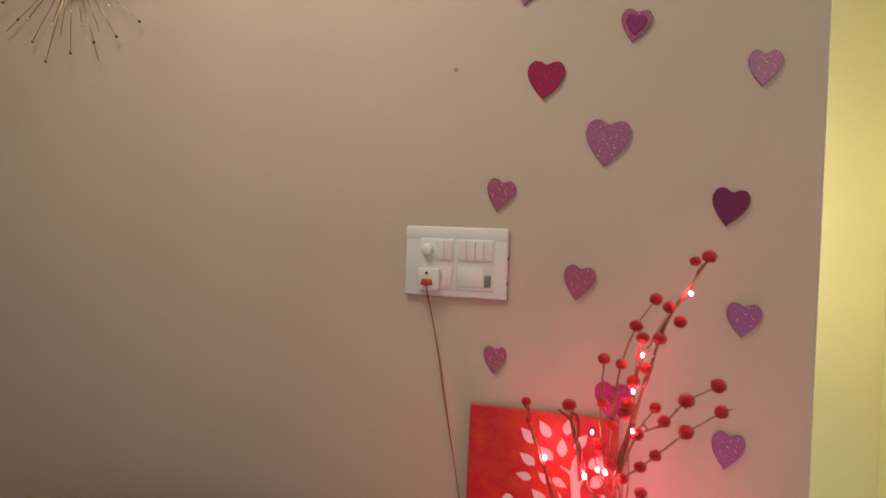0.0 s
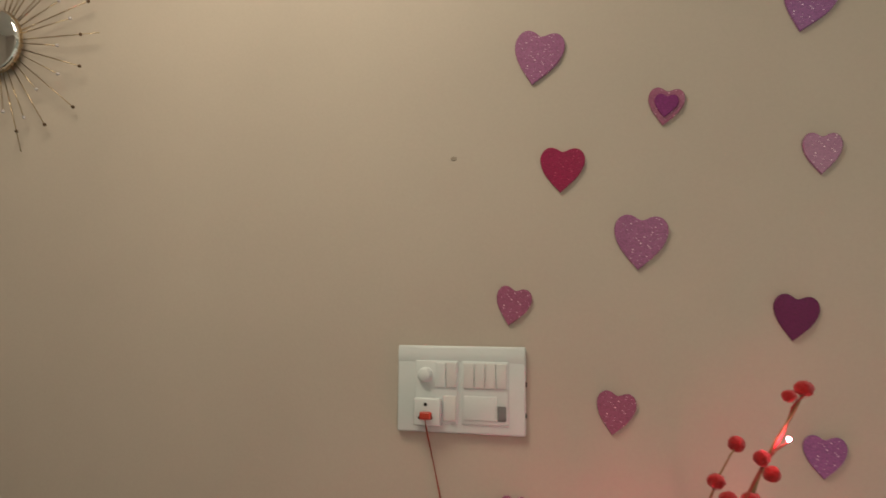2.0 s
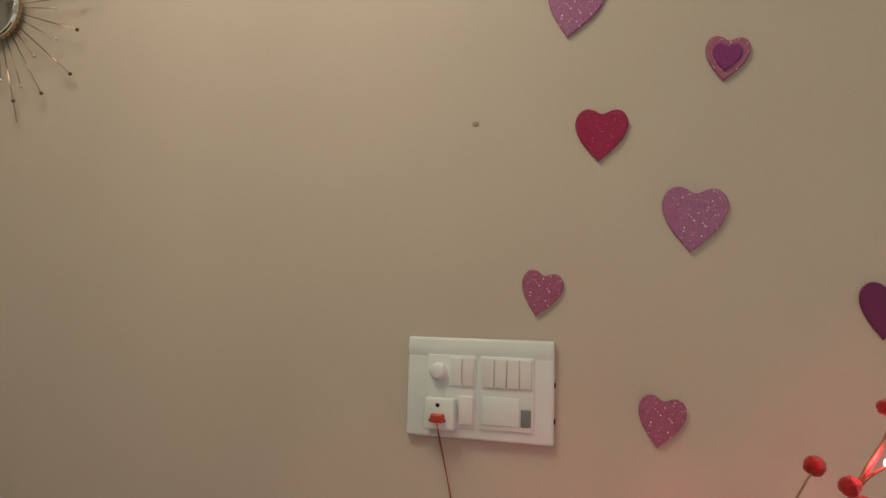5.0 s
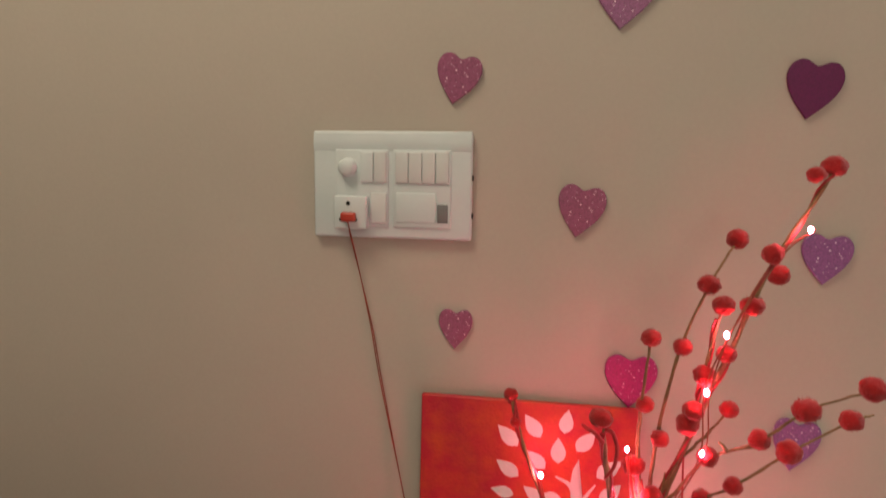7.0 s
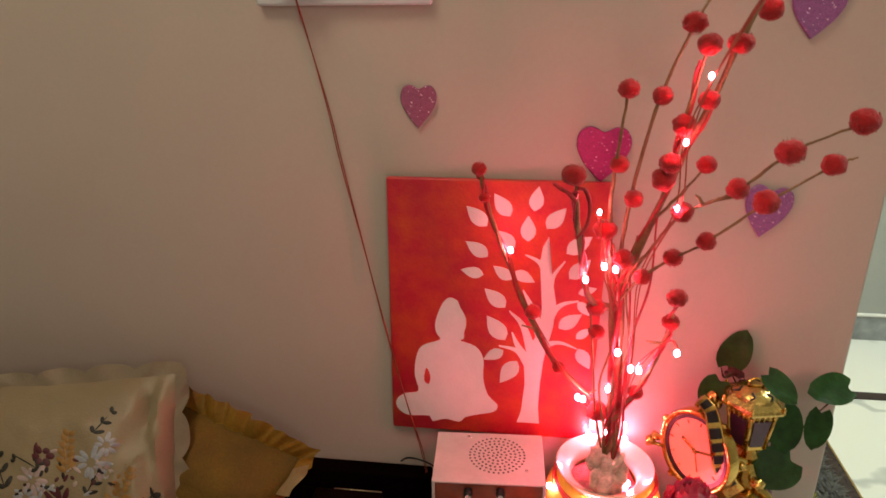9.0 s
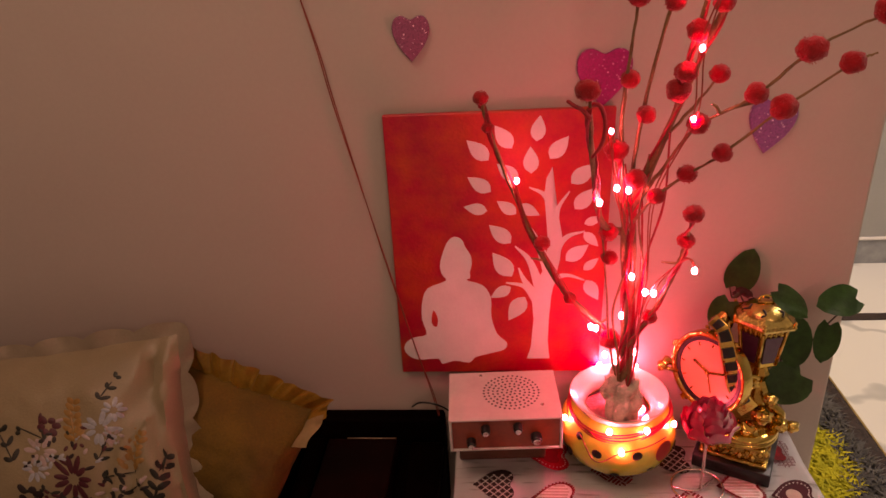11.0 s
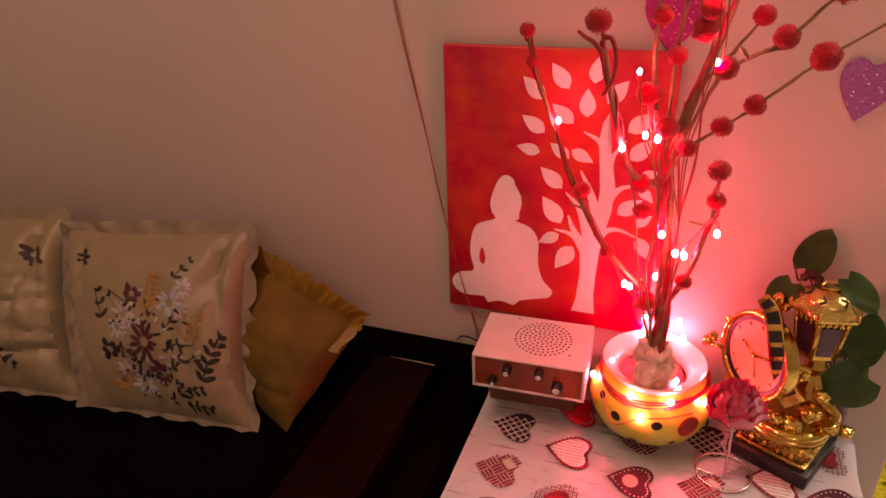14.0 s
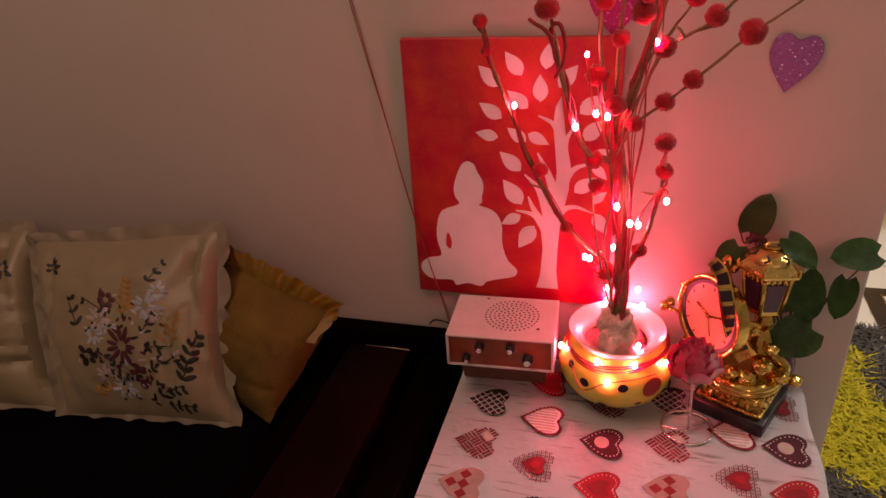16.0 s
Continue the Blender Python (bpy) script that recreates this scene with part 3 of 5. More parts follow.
def painting():
    p = thing("canvas_painting", (CX + 0.16, WY, CZ), "red canvas painting of a pale tree and seated shape", "painting")
    lean = math.atan2(CAN_LOW - CAN_TOP, 0.43)
    m = Matrix.Translation((CX, CAN_LOW, CZ)) @ Matrix.Rotation(lean, 4, "X")
    bm = box((0.0035, 0.0, 0.002), (0.3145, 0.010, 0.4245), 0.0022)
    for v in bm.verts:
        v.co.x += 0.0075 * v.co.z / 0.42
    bmesh.ops.transform(bm, matrix=m, verts=bm.verts)
    part("canvas", bm, CANVAS_RED, p, "brushed red stretched canvas")
    flat = m @ ON_WALL

    layer = [0]

    def shape(name, outline, lift=0.0006, slip=True):
        layer[0] += 1
        lift += 0.00006 * (layer[0] % 12)
        if slip:
            outline = [(a + 0.005 * b, b - 0.033 * max(0.0, b - 0.14)) for a, b in outline]
        part(name, prism(outline, flat @ Matrix.Translation((0, 0, 0.0002)), lift), CANVAS_WHITE, p, smooth=False)

    figure = [(0.098, 0.246), (0.109, 0.241), (0.113, 0.230), (0.121, 0.214), (0.122, 0.199), (0.119, 0.186), (0.119, 0.176), (0.114, 0.171), (0.137, 0.162),
              (0.149, 0.140), (0.149, 0.106), (0.157, 0.075), (0.172, 0.058), (0.167, 0.045), (0.144, 0.038), (0.122, 0.031), (0.112, 0.021), (0.090, 0.025),
              (0.069, 0.019), (0.064, 0.029), (0.029, 0.028), (0.012, 0.041), (0.012, 0.057), (0.026, 0.069), (0.047, 0.075), (0.042, 0.103), (0.044, 0.133),
              (0.054, 0.158), (0.082, 0.171), (0.077, 0.183), (0.075, 0.199), (0.080, 0.219), (0.088, 0.238)]
    shape("pale_figure", closed_line(figure, 3))
    part("red_gap", prism(closed_line([(0.061, 0.119), (0.067, 0.104), (0.064, 0.089), (0.057, 0.097)], 3), flat @ Matrix.Translation((0, 0, 0.0006)), 0.0006), CANVAS_RED, p, smooth=False)

    def limb(pts, w0, w1, name="limb"):
        q = smooth_line([(a, b, 0) for a, b in pts], 5)
        left, right = [], []
        for i, v in enumerate(q):
            d = (q[min(i + 1, len(q) - 1)] - q[max(0, i - 1)]).normalized()
            w = (w0 + (w1 - w0) * i / (len(q) - 1)) * 0.5
            left.append((v.x - d.y * w, v.y + d.x * w))
            right.append((v.x + d.y * w, v.y - d.x * w))
        shape(name, left + right[::-1])

    trunk = [(0.203, 0.028), (0.209, 0.05), (0.213, 0.10), (0.211, 0.128), (0.208, 0.146), (0.222, 0.165), (0.230, 0.195), (0.233, 0.235), (0.230, 0.275),
             (0.227, 0.310), (0.230, 0.335), (0.238, 0.352), (0.236, 0.330), (0.236, 0.312), (0.246, 0.285), (0.253, 0.245), (0.251, 0.205), (0.243, 0.165),
             (0.239, 0.140), (0.236, 0.100), (0.235, 0.060), (0.238, 0.028)]
    shape("tree_trunk", trunk)
    limb([(0.240, 0.195), (0.248, 0.226), (0.262, 0.243), (0.285, 0.250)], 0.016, 0.002)
    limb([(0.243, 0.262), (0.247, 0.289), (0.262, 0.314)], 0.010, 0.002)
    limb([(0.237, 0.292), (0.226, 0.311), (0.206, 0.322)], 0.011, 0.002)
    limb([(0.228, 0.140), (0.243, 0.170), (0.262, 0.177), (0.287, 0.168)], 0.013, 0.002)
    limb([(0.236, 0.180), (0.220, 0.231), (0.205, 0.264)], 0.018, 0.002)
    limb([(0.222, 0.155), (0.207, 0.203), (0.186, 0.228)], 0.016, 0.002)
    limb([(0.216, 0.143), (0.199, 0.170), (0.191, 0.191)], 0.013, 0.002)
    limb([(0.216, 0.135), (0.199, 0.159), (0.172, 0.166)], 0.012, 0.002)
    leaves = [(0.122, 0.395, 0.151, 0.365), (0.160, 0.415, 0.183, 0.381), (0.221, 0.427, 0.216, 0.390), (0.259, 0.396, 0.234, 0.364), (0.208, 0.383, 0.209, 0.343),
              (0.162, 0.359, 0.191, 0.333), (0.121, 0.340, 0.153, 0.317), (0.114, 0.294, 0.147, 0.287), (0.161, 0.302, 0.188, 0.281), (0.221, 0.278, 0.191, 0.294),
              (0.149, 0.264, 0.180, 0.234), (0.153, 0.218, 0.181, 0.177), (0.149, 0.140, 0.179, 0.158), (0.175, 0.099, 0.200, 0.140)]
    right = [(0.299, 0.347, 0.265, 0.320), (0.299, 0.312, 0.271, 0.281), (0.311, 0.268, 0.285, 0.258), (0.306, 0.222, 0.285, 0.245), (0.292, 0.225, 0.260, 0.200),
               (0.307, 0.203, 0.286, 0.184), (0.309, 0.133, 0.290, 0.167)]
    for a, b, c, d in leaves + right:
        tip, base = Vector((a, b, 0)), Vector((c, d, 0))
        ax = tip - base
        sd = Vector((-ax.y, ax.x, 0))
        k = 0.27 if ax.length > 0.032 else 0.24
        pts = [base + ax * t + sd * (k * math.sin(math.pi * t ** 0.75) * s) for s, ts in ((1, (0, 0.15, 0.3, 0.45, 0.6, 0.75, 0.9, 1)), (-1, (0.9, 0.75, 0.6, 0.45, 0.3, 0.15))) for t in ts]
        shape("leaf", [(v.x, v.y) for v in pts], slip=(a, b, c, d) in leaves)


painting()

# ---- sofa and cushions ----


def sofa():
    s = thing("sofa", (-0.8, 1.1, 0.0), "dark mahogany sofa with a black covered seat", "sofa")
    bm = box((-2.3, 0.62, 0.20), (-0.02, 1.50, 0.436), 0.03, seg=4)
    part("seat", bm, BLACK_CLOTH, s, "black velvet covered seat")
    part("back_rail", box((-2.4, 1.515, 0.30), (0.205, 1.545, 0.485), 0.006), MAHOGANY_DARK, s, "dark wooden back rail against the wall")
    arm = part("arm", box((-0.018, 0.60, 0.05), (0.205, 1.515, 0.435), 0.006), MAHOGANY_DARK, s, "broad dark wooden arm")
    part("arm_panel", box((0.018, 0.62, 0.43), (0.130, 1.488, 0.470), 0.0025), MAHOGANY, arm, "polished mahogany arm top")
    # Bright strip stands in for the glint along the polished panel edge.
    part("edge_glint", box((0.048, 1.4885, 0.466), (0.128, 1.4905, 0.4695), 0.0006), ROD, arm, "thin bright strip standing in for the glint at the panel's end")
    part("outer_rail", box((0.150, 0.62, 0.43), (0.203, 1.50, 0.455), 0.005), MAHOGANY_DARK, arm)
    part("inner_rail", box((-0.018, 0.62, 0.43), (0.012, 1.50, 0.462), 0.005), MAHOGANY_DARK, arm)
    for x in (-2.2, -0.01, 0.14):
        for y in (0.66, 1.45):
            part("leg", box((x, y, 0.0), (x + 0.05, y + 0.05, 0.21), 0.004), MAHOGANY_DARK, s)


sofa()


class Pad:
    """A stuffed square between four corners: tl, tr, br, bl."""

    def __init__(self, tl, tr, br, bl, puff, seed):
        self.c = [Vector(q) for q in (tl, tr, br, bl)]
        self.puff, self.seed = puff, seed
        self.n = (self.c[1] - self.c[3]).cross(self.c[0] - self.c[2]).normalized()
        if self.n.y > 0:
            self.n = -self.n

    def at(self, u, v, side=1, grow=1.0):
        """u to the right, v up, both 0 to 1."""
        uu, vv = 0.5 + (u - 0.5) * grow, 0.5 + (v - 0.5) * grow
        a = self.c[3].lerp(self.c[2], uu)
        b = self.c[0].lerp(self.c[1], uu)
        p = a.lerp(b, vv)
        if side:
            eu, ev = max(0.0, 1 - abs(2 * u - 1) ** 4.5), max(0.0, 1 - abs(2 * v - 1) ** 2.1)
            e = eu * ev
            k = self.puff * eu ** 0.45 * ev ** 0.85
            q = Vector((u * 4 + self.seed, v * 4, side))
            k += (0.006 * noise.noise(q) + 0.003 * noise.noise(q * 3.1)) * min(1, e * 3)
            calm = 0.15 if self.seed == 9 else 1.0
            k += calm * 0.008 * math.sin(26 * (u * 0.9 + v * 0.6) + 2 * noise.noise(q)) * max(0.0, u - 0.45) * min(1, e * 2.5) * (0.4 + 0.6 * noise.noise(q * 1.7))
            bend = 0.03 * noise.noise(Vector((v * 3, self.seed, 0)))
            for cu, tilt, wide, deep in ((0.915, -0.08, 0.018, 0.011), (0.80, 0.26, 0.022, 0.010), (0.10, 0.06, 0.03, 0.010), (0.72, 0.42, 0.02, 0.008), (0.97, 0.20, 0.014, 0.007), (0.05, -0.2, 0.02, 0.008)):
                k -= calm * deep * math.exp(-((u - cu - tilt * (v - 0.5) - bend) / wide) ** 2) * min(1, e * 3)
            k -= 0.006 * math.exp(-((v - 0.13 - 0.12 * u - bend) / 0.03) ** 2) * min(1, e * 3) * max(0.0, noise.noise(q * 0.7) + 0.4)
            if self.seed == 4:
                for cv, slope, deep in ((0.22, 0.10, 0.009), (0.36, -0.12, 0.008), (0.50, 0.16, 0.007), (0.63, -0.05, 0.005)):
                    k -= deep * math.exp(-((v - cv - slope * (u - 0.7) - bend) / 0.02) ** 2) * min(1, e * 3) * min(1.0, max(0.0, u - 0.35) * 3)
            pull = 0.075 * abs(2 * u - 1) ** 3 * (1 - abs(2 * v - 1) ** 1.6) + 0.045 * abs(2 * v - 1) ** 3 * (1 - abs(2 * u - 1) ** 1.6)
            p = p + self.n * k * side - (p - (self.c[0] + self.c[2]) / 2) * pull
        return p

    def mesh(self, n=36):
        bm = bmesh.new()
        for side in (1, -1):
            g = [[bm.verts.new(self.at(i / n, j / n, side)) for i in range(n + 1)] for j in range(n + 1)]
            for j in range(n):
                for i in range(n):
                    bm.faces.new((g[j][i], g[j][i + 1], g[j + 1][i + 1], g[j + 1][i]))
        bmesh.ops.remove_doubles(bm, verts=bm.verts, dist=0.0006)
        return bm

    def rim(self, k):
        """A point on the edge, k from 0 to 4 round it, and the way out."""
        s, t = int(k) % 4, k - int(k)
        u, v = ((t, 1), (1, 1 - t), (1 - t, 0), (0, t))[s]
        p = self.at(u, v, 1)
        mid = (self.c[0] + self.c[1] + self.c[2] + self.c[3]) / 4
        return p, u, v, (p - mid).normalized()


def frill(pad, width, waves, depth, scallop=True, rise=0.0, span=(0.0, 4.0), tuck=0.004):
    """A border round a cushion: scalloped and nearly flat, or gathered and wavy."""
    bm = bmesh.new()
    n = int((span[1] - span[0]) * waves * 14)
    rows = []
    for i in range(n + 1):
        k = (span[0] + (span[1] - span[0]) * i / n) % 4
        p, u, v, out = pad.rim(k)
        ph = k * waves * math.pi
        w = width * ((0.62 + 0.38 * abs(math.sin(ph)) ** 0.7) if scallop else 0.95 + 0.05 * math.sin(ph * 2.3) + 0.06 * noise.noise(Vector((k * 9, 3, 0))))
        row = []
        for j in range(5):
            t = j / 4
            wave = depth * t ** 0.7 * (math.sin(ph * 2 + 0.6 * t + 0.7 * math.sin(k * 5)) + 0.5 * math.sin(ph * 3.7 + 1))
            row.append(bm.verts.new(p - out * tuck + pad.n * tuck * 0.4 + out * w * t + pad.n * (wave + rise * math.sin(t * 1.6))))
        rows.append(row)
    for a, b in zip(rows, rows[1:]):
        for j in range(4):
            bm.faces.new((a[j], b[j], b[j + 1], a[j + 1]))
    bmesh.ops.solidify(bm, geom=bm.faces[:], thickness=0.0016)
    return bm


def stitch(pad, u, v, ang, length, width, bm):
    """One padded satin stitch with rounded ends, lying on the cushion."""
    rough = 1 + 0.22 * math.sin(u * 731 + v * 517 + ang * 13)
    ang += 0.16 * math.sin(u * 397 + v * 911)
    u, v = 0.53 + (u - 0.45) * 0.92, v * 0.95 + 0.035
    length, width = length * rough * 0.92, width * 0.9
    c, s = math.cos(ang), math.sin(ang)
    rim = []
    for k in range(10):
        a = math.tau * k / 10
        x, y = length * (0.5 - 0.5 * math.cos(a)), width * math.sin(a)
        rim.append(bm.verts.new(pad.at(u + c * x - s * y, v + s * x + c * y) + pad.n * 0.0005))
    a = bm.verts.new(pad.at(u + c * length * 0.3, v + s * length * 0.3) + pad.n * 0.0014)
    b = bm.verts.new(pad.at(u + c * length * 0.7, v + s * length * 0.7) + pad.n * 0.0014)
    for k in range(10):
        near = a if (k < 2 or k > 7) else b
        bm.faces.new((rim[k], rim[(k + 1) % 10], near))
    bm.faces.new((rim[2], b, a))
    bm.faces.new((rim[8], a, b))


def embroidery(pad, parent, full=True):
    rng = random.Random(11)

    def flower(u, v, r, petals, mat, wide, name):
        if not full and 0.60 < u < 0.78:
            return
        bm, r = bmesh.new(), r * 0.76
        for i in range(petals):
            a = math.tau * i / petals + rng.uniform(-0.1, 0.1)
            stitch(pad, u + math.cos(a) * r * 0.25, v + math.sin(a) * r * 0.25, a, r * rng.uniform(0.7, 0.95), r * wide, bm)
        tagged(part(name, bm, mat, parent), kind="stuff")

    def sprig(u, v, ang, size, n, mat, name):
        if not full and 0.56 < u < 0.85:
            return
        bm, size = bmesh.new(), size * 0.86
        for i in range(n):
            t = i / max(1, n - 1)
            uu, vv = u + math.cos(ang) * size * t, v + math.sin(ang) * size * t
            for s in (-1, 1):
                stitch(pad, uu, vv, ang + s * 0.85, min(0.068, size * 0.34) * (1.1 - 0.4 * t), min(0.016, size * 0.085), bm)
        stitch(pad, u, v, ang, size, size * 0.03, bm)
        tagged(part(name, bm, mat, parent), kind="stuff")

    flower(0.45, 0.385, 0.125, 11, THREAD_MAROON, 0.15, "maroon_flower")
    if not full:
        flower(0.84, 0.78, 0.085, 8, THREAD_DARK, 0.26, "dark_flower")
        sprig(0.50, 0.64, 2.2, 0.16, 4, THREAD_GREEN, "leaf_sprig")
        flower(0.52, 0.48, 0.11, 8, THREAD_MAROON, 0.26, "maroon_flower")
        flower(0.54, 0.26, 0.12, 9, THREAD_BLUE, 0.2, "ribbon_flower")
        flower(0.47, 0.17, 0.10, 8, THREAD_PINK, 0.2, "ribbon_flower")
        sprig(0.555, 0.24, -0.7, 0.19, 4, THREAD_GREEN, "leaf_sprig")
    flower(0.38, 0.64, 0.07, 6, THREAD_MAROON, 0.32, "dark_flower")
    flower(0.04, 0.84, 0.07, 7, THREAD_DARK, 0.26, "dark_flower")
    flower(0.23, 0.33, 0.08, 6, THREAD_DARK, 0.30, "dark_flower")
    flower(0.52, 0.22, 0.085, 7, THREAD_MAROON, 0.32, "maroon_flower")
    flower(0.61, 0.60, 0.105, 9, THREAD_BLUE, 0.17, "ribbon_flower")
    flower(0.68, 0.68, 0.075, 8, THREAD_BLUE, 0.19, "ribbon_flower")
    flower(0.66, 0.56, 0.06, 7, THREAD_PINK, 0.2, "ribbon_flower")
    flower(0.33, 0.53, 0.095, 8, THREAD_PINK, 0.19, "ribbon_flower")
    flower(0.29, 0.45, 0.075, 8, THREAD_BLUE, 0.19, "ribbon_flower")
    flower(0.38, 0.15, 0.10, 9, THREAD_BLUE, 0.17, "ribbon_flower")
    flower(0.30, 0.22, 0.075, 8, THREAD_PINK, 0.19, "ribbon_flower")
    sprig(0.49, 0.56, 1.5, 0.20, 6, THREAD_GOLD, "amber_spray")
    sprig(0.70, 0.40, 1.1, 0.20, 6, THREAD_GOLD, "amber_spray")
    sprig(0.20, 0.12, 0.5, 0.16, 5, THREAD_GOLD, "amber_spray")
    sprig(0.62, 0.74, 0.9, 0.14, 3, THREAD_GREEN, "leaf_sprig")
    sprig(0.20, 0.50, 1.8, 0.17, 3, THREAD_GREEN, "leaf_sprig")
    sprig(0.36, 0.58, 2.7, 0.14, 2, THREAD_GREEN, "leaf_sprig")
    sprig(0.76, 0.20, 1.1, 0.30, 6, THREAD_GREEN, "leaf_sprig")
    sprig(0.58, 0.46, 0.9, 0.13, 3, THREAD_GREEN, "leaf_sprig")
    sprig(0.58, 0.38, 0.2, 0.14, 3, THREAD_GREEN, "leaf_sprig")
    sprig(0.60, 0.26, 0.6, 0.15, 3, THREAD_GREEN, "leaf_sprig")
    sprig(0.60, 0.12, 0.2, 0.17, 4, THREAD_GREEN, "leaf_sprig")
    sprig(0.62, 0.05, -0.05, 0.17, 4, THREAD_GREEN, "leaf_sprig")
    sprig(0.38, 0.28, 2.4, 0.12, 2, THREAD_GREEN, "leaf_sprig")
    sprig(0.42, 0.30, -0.9, 0.12, 2, THREAD_GREEN, "leaf_sprig")
    for name, mat, count in (("dark_filling", THREAD_DARK, 44), ("maroon_filling", THREAD_MAROON, 22), ("leaf_filling", THREAD_GREEN, 30), ("pale_filling", THREAD_PINK, 26), ("pale_blue_filling", THREAD_BLUE, 24)):
        bm = bmesh.new()
        for _ in range(count):
            uu, vv = 0.45 + rng.gauss(0, 0.12), 0.36 + rng.gauss(0, 0.14)
            if 0.14 < uu < (0.8 if full else 0.6) and 0.06 < vv < 0.7 and math.hypot(uu - 0.45, vv - 0.385) > 0.11:
                stitch(pad, uu, vv, rng.uniform(0, 6.28), rng.uniform(0.025, 0.05), 0.009, bm)
        tagged(part(name, bm, mat, parent), kind="stuff")


def cream_cushion(corners, seed, label):
    pad = Pad(*corners, 0.056, seed)
    c = thing("embroidered_cushion", corners[3], label, "cushion", "embroidered cushions on the sofa")
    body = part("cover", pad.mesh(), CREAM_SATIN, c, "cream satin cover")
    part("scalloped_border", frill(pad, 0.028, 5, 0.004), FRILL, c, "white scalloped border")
    embroidery(pad, body, seed == 1)


cream_cushion(((-0.520, 1.415, 0.671), (-0.168, 1.455, 0.696), (-0.104, 1.290, 0.437), (-0.401, 1.256, 0.434)), 1, "cream satin cushion with ribbon flowers, on a black sofa")
cream_cushion(((-0.90, 1.375, 0.668), (-0.535, 1.430, 0.686), (-0.427, 1.266, 0.437), (-0.800, 1.205, 0.434)), 4, "cream embroidered cushion with creased satin, behind another cushion")


def ochre_cushion():
    pad = Pad((-0.215, 1.495, 0.640), (0.040, 1.428, 0.582), (-0.045, 1.300, 0.440), (-0.285, 1.395, 0.455), 0.05, 9)
    c = thing("ochre_cushion", (-0.05, 1.3, 0.43), "ochre velvet cushion with a gathered satin ruffle", "cushion")
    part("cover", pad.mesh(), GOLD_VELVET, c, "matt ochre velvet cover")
    part("ruffle", frill(pad, 0.044, 8, 0.0065, False, 0.018, (3.3, 5.12), 0.018), GOLD_RUFFLE, c, "shiny gathered ochre ruffle")
    part("ruffle_end", frill(pad, 0.044, 4, 0.004, False, 0.024, (5.09, 5.30), 0.016), RUFFLE_BACK, c, "pale satin reverse of the ruffle")


ochre_cushion()

# ---- side table, cloth ----
TZ = 0.448


def side_table():
    t = thing("side_table", (0.48, 1.3, 0.0), "small dark wooden side table under a printed cloth", "table")
    part("tabletop", box((0.232, 1.00, 0.415), (0.742, 1.532, 0.444), 0.006), MAHOGANY, t)
    for x in (0.25, 0.69):
        for y in (1.02, 1.48):
            part("leg", box((x, y, 0.0), (x + 0.035, y + 0.035, 0.416), 0.003), MAHOGANY_DARK, t)
    part("apron", box((0.262, 1.03, 0.36), (0.715, 1.505, 0.416), 0.003), MAHOGANY_DARK, t)


side_table()


def cloth_height(x, y):
    """The cloth lies on the top with a slight ripple and hangs down past its edges."""
    over = max(0.0, 0.236 - x, x - 0.738, 1.0 - y)
    z = TZ + 0.0009 * noise.noise(Vector((x * 14, y * 22, 0)))
    return z, over


def tablecloth():
    c = thing("tablecloth", (0.48, 1.3, TZ), "white plank-print cotton tablecloth with red and plum hearts", "tablecloth")
    bm = bmesh.new()
    nx, ny = 90, 70
    L, R, F, B = 0.230, 0.744, 0.996, 1.536
    g = []
    for j in range(ny + 1):
        row = []
        b = F - 0.20 + (B - F + 0.20) * j / ny
        for i in range(nx + 1):
            a = L - 0.12 + (R - L + 0.12 + 0.17) * i / nx
            x, y, z = a, b, cloth_height(a, b)[0]
            rim = 0.012
            if a > R:
                d = a - R
                x, z = R + rim * math.sin(min(d / rim, 1.57)) + 0.05 * d + 0.010 * math.sin(b * 42) * min(1, d * 12), z - max(0.0, d - rim * 0.57)
            if a < L:
                d = L - a
                x, z = L - 0.006 * math.sin(min(d / 0.006, 1.57)) + 0.004 * math.sin(b * 50) * min(1, d * 12), z - max(0.0, d - 0.003)
            if b < F:
                d = F - b
                y, z = F - rim * math.sin(min(d / rim, 1.57)) + 0.008 * math.sin(a * 44) * min(1, d * 12), z - max(0.0, d - rim * 0.57)
            row.append(bm.verts.new((x, y, z)))
        g.append(row)
    for j in range(ny):
        for i in range(nx):
            bm.faces.new((g[j][i], g[j][i + 1], g[j + 1][i + 1], g[j + 1][i]))
    bmesh.ops.solidify(bm, geom=bm.faces[:], thickness=0.001)
    part("cloth", bm, CLOTH, c, "white cotton printed with pale planks")
    return c


COVER = tablecloth()


def lay(cx, cy, ang, lift):
    return Matrix.Translation((cx, cy, TZ + 0.0022 + lift)) @ Matrix.Rotation(ang, 4, "Z")


HEARTS = {}


def inside_heart(x, y, w, h):
    """Whether a point lies in the heart of heart_outline."""
    if (w, h) not in HEARTS:
        HEARTS[(w, h)] = heart_outline(w, h, 40)
    poly, hit = HEARTS[(w, h)], False
    for (x1, y1), (x2, y2) in zip(poly, poly[1:] + poly[:1]):
        if (y1 > y) != (y2 > y) and x < (x2 - x1) * (y - y1) / (y2 - y1) + x1:
            hit = not hit
    return hit


def cells(m, w, h, step, size, test, bm, depth=0.0003):
    """Small squares of a woven or checked print, kept inside the heart."""
    n = int(max(w, h) / step) + 2
    for i in range(-n, n + 1):
        for j in range(0, n + 1):
            x, y = i * step, j * step
            if test(i, j) and inside_heart(x, y, w, h):
                q = size / 2
                prism([(x - q, y - q), (x + q, y - q), (x + q, y + q), (x - q, y + q)], m, depth, bm)
    return bm


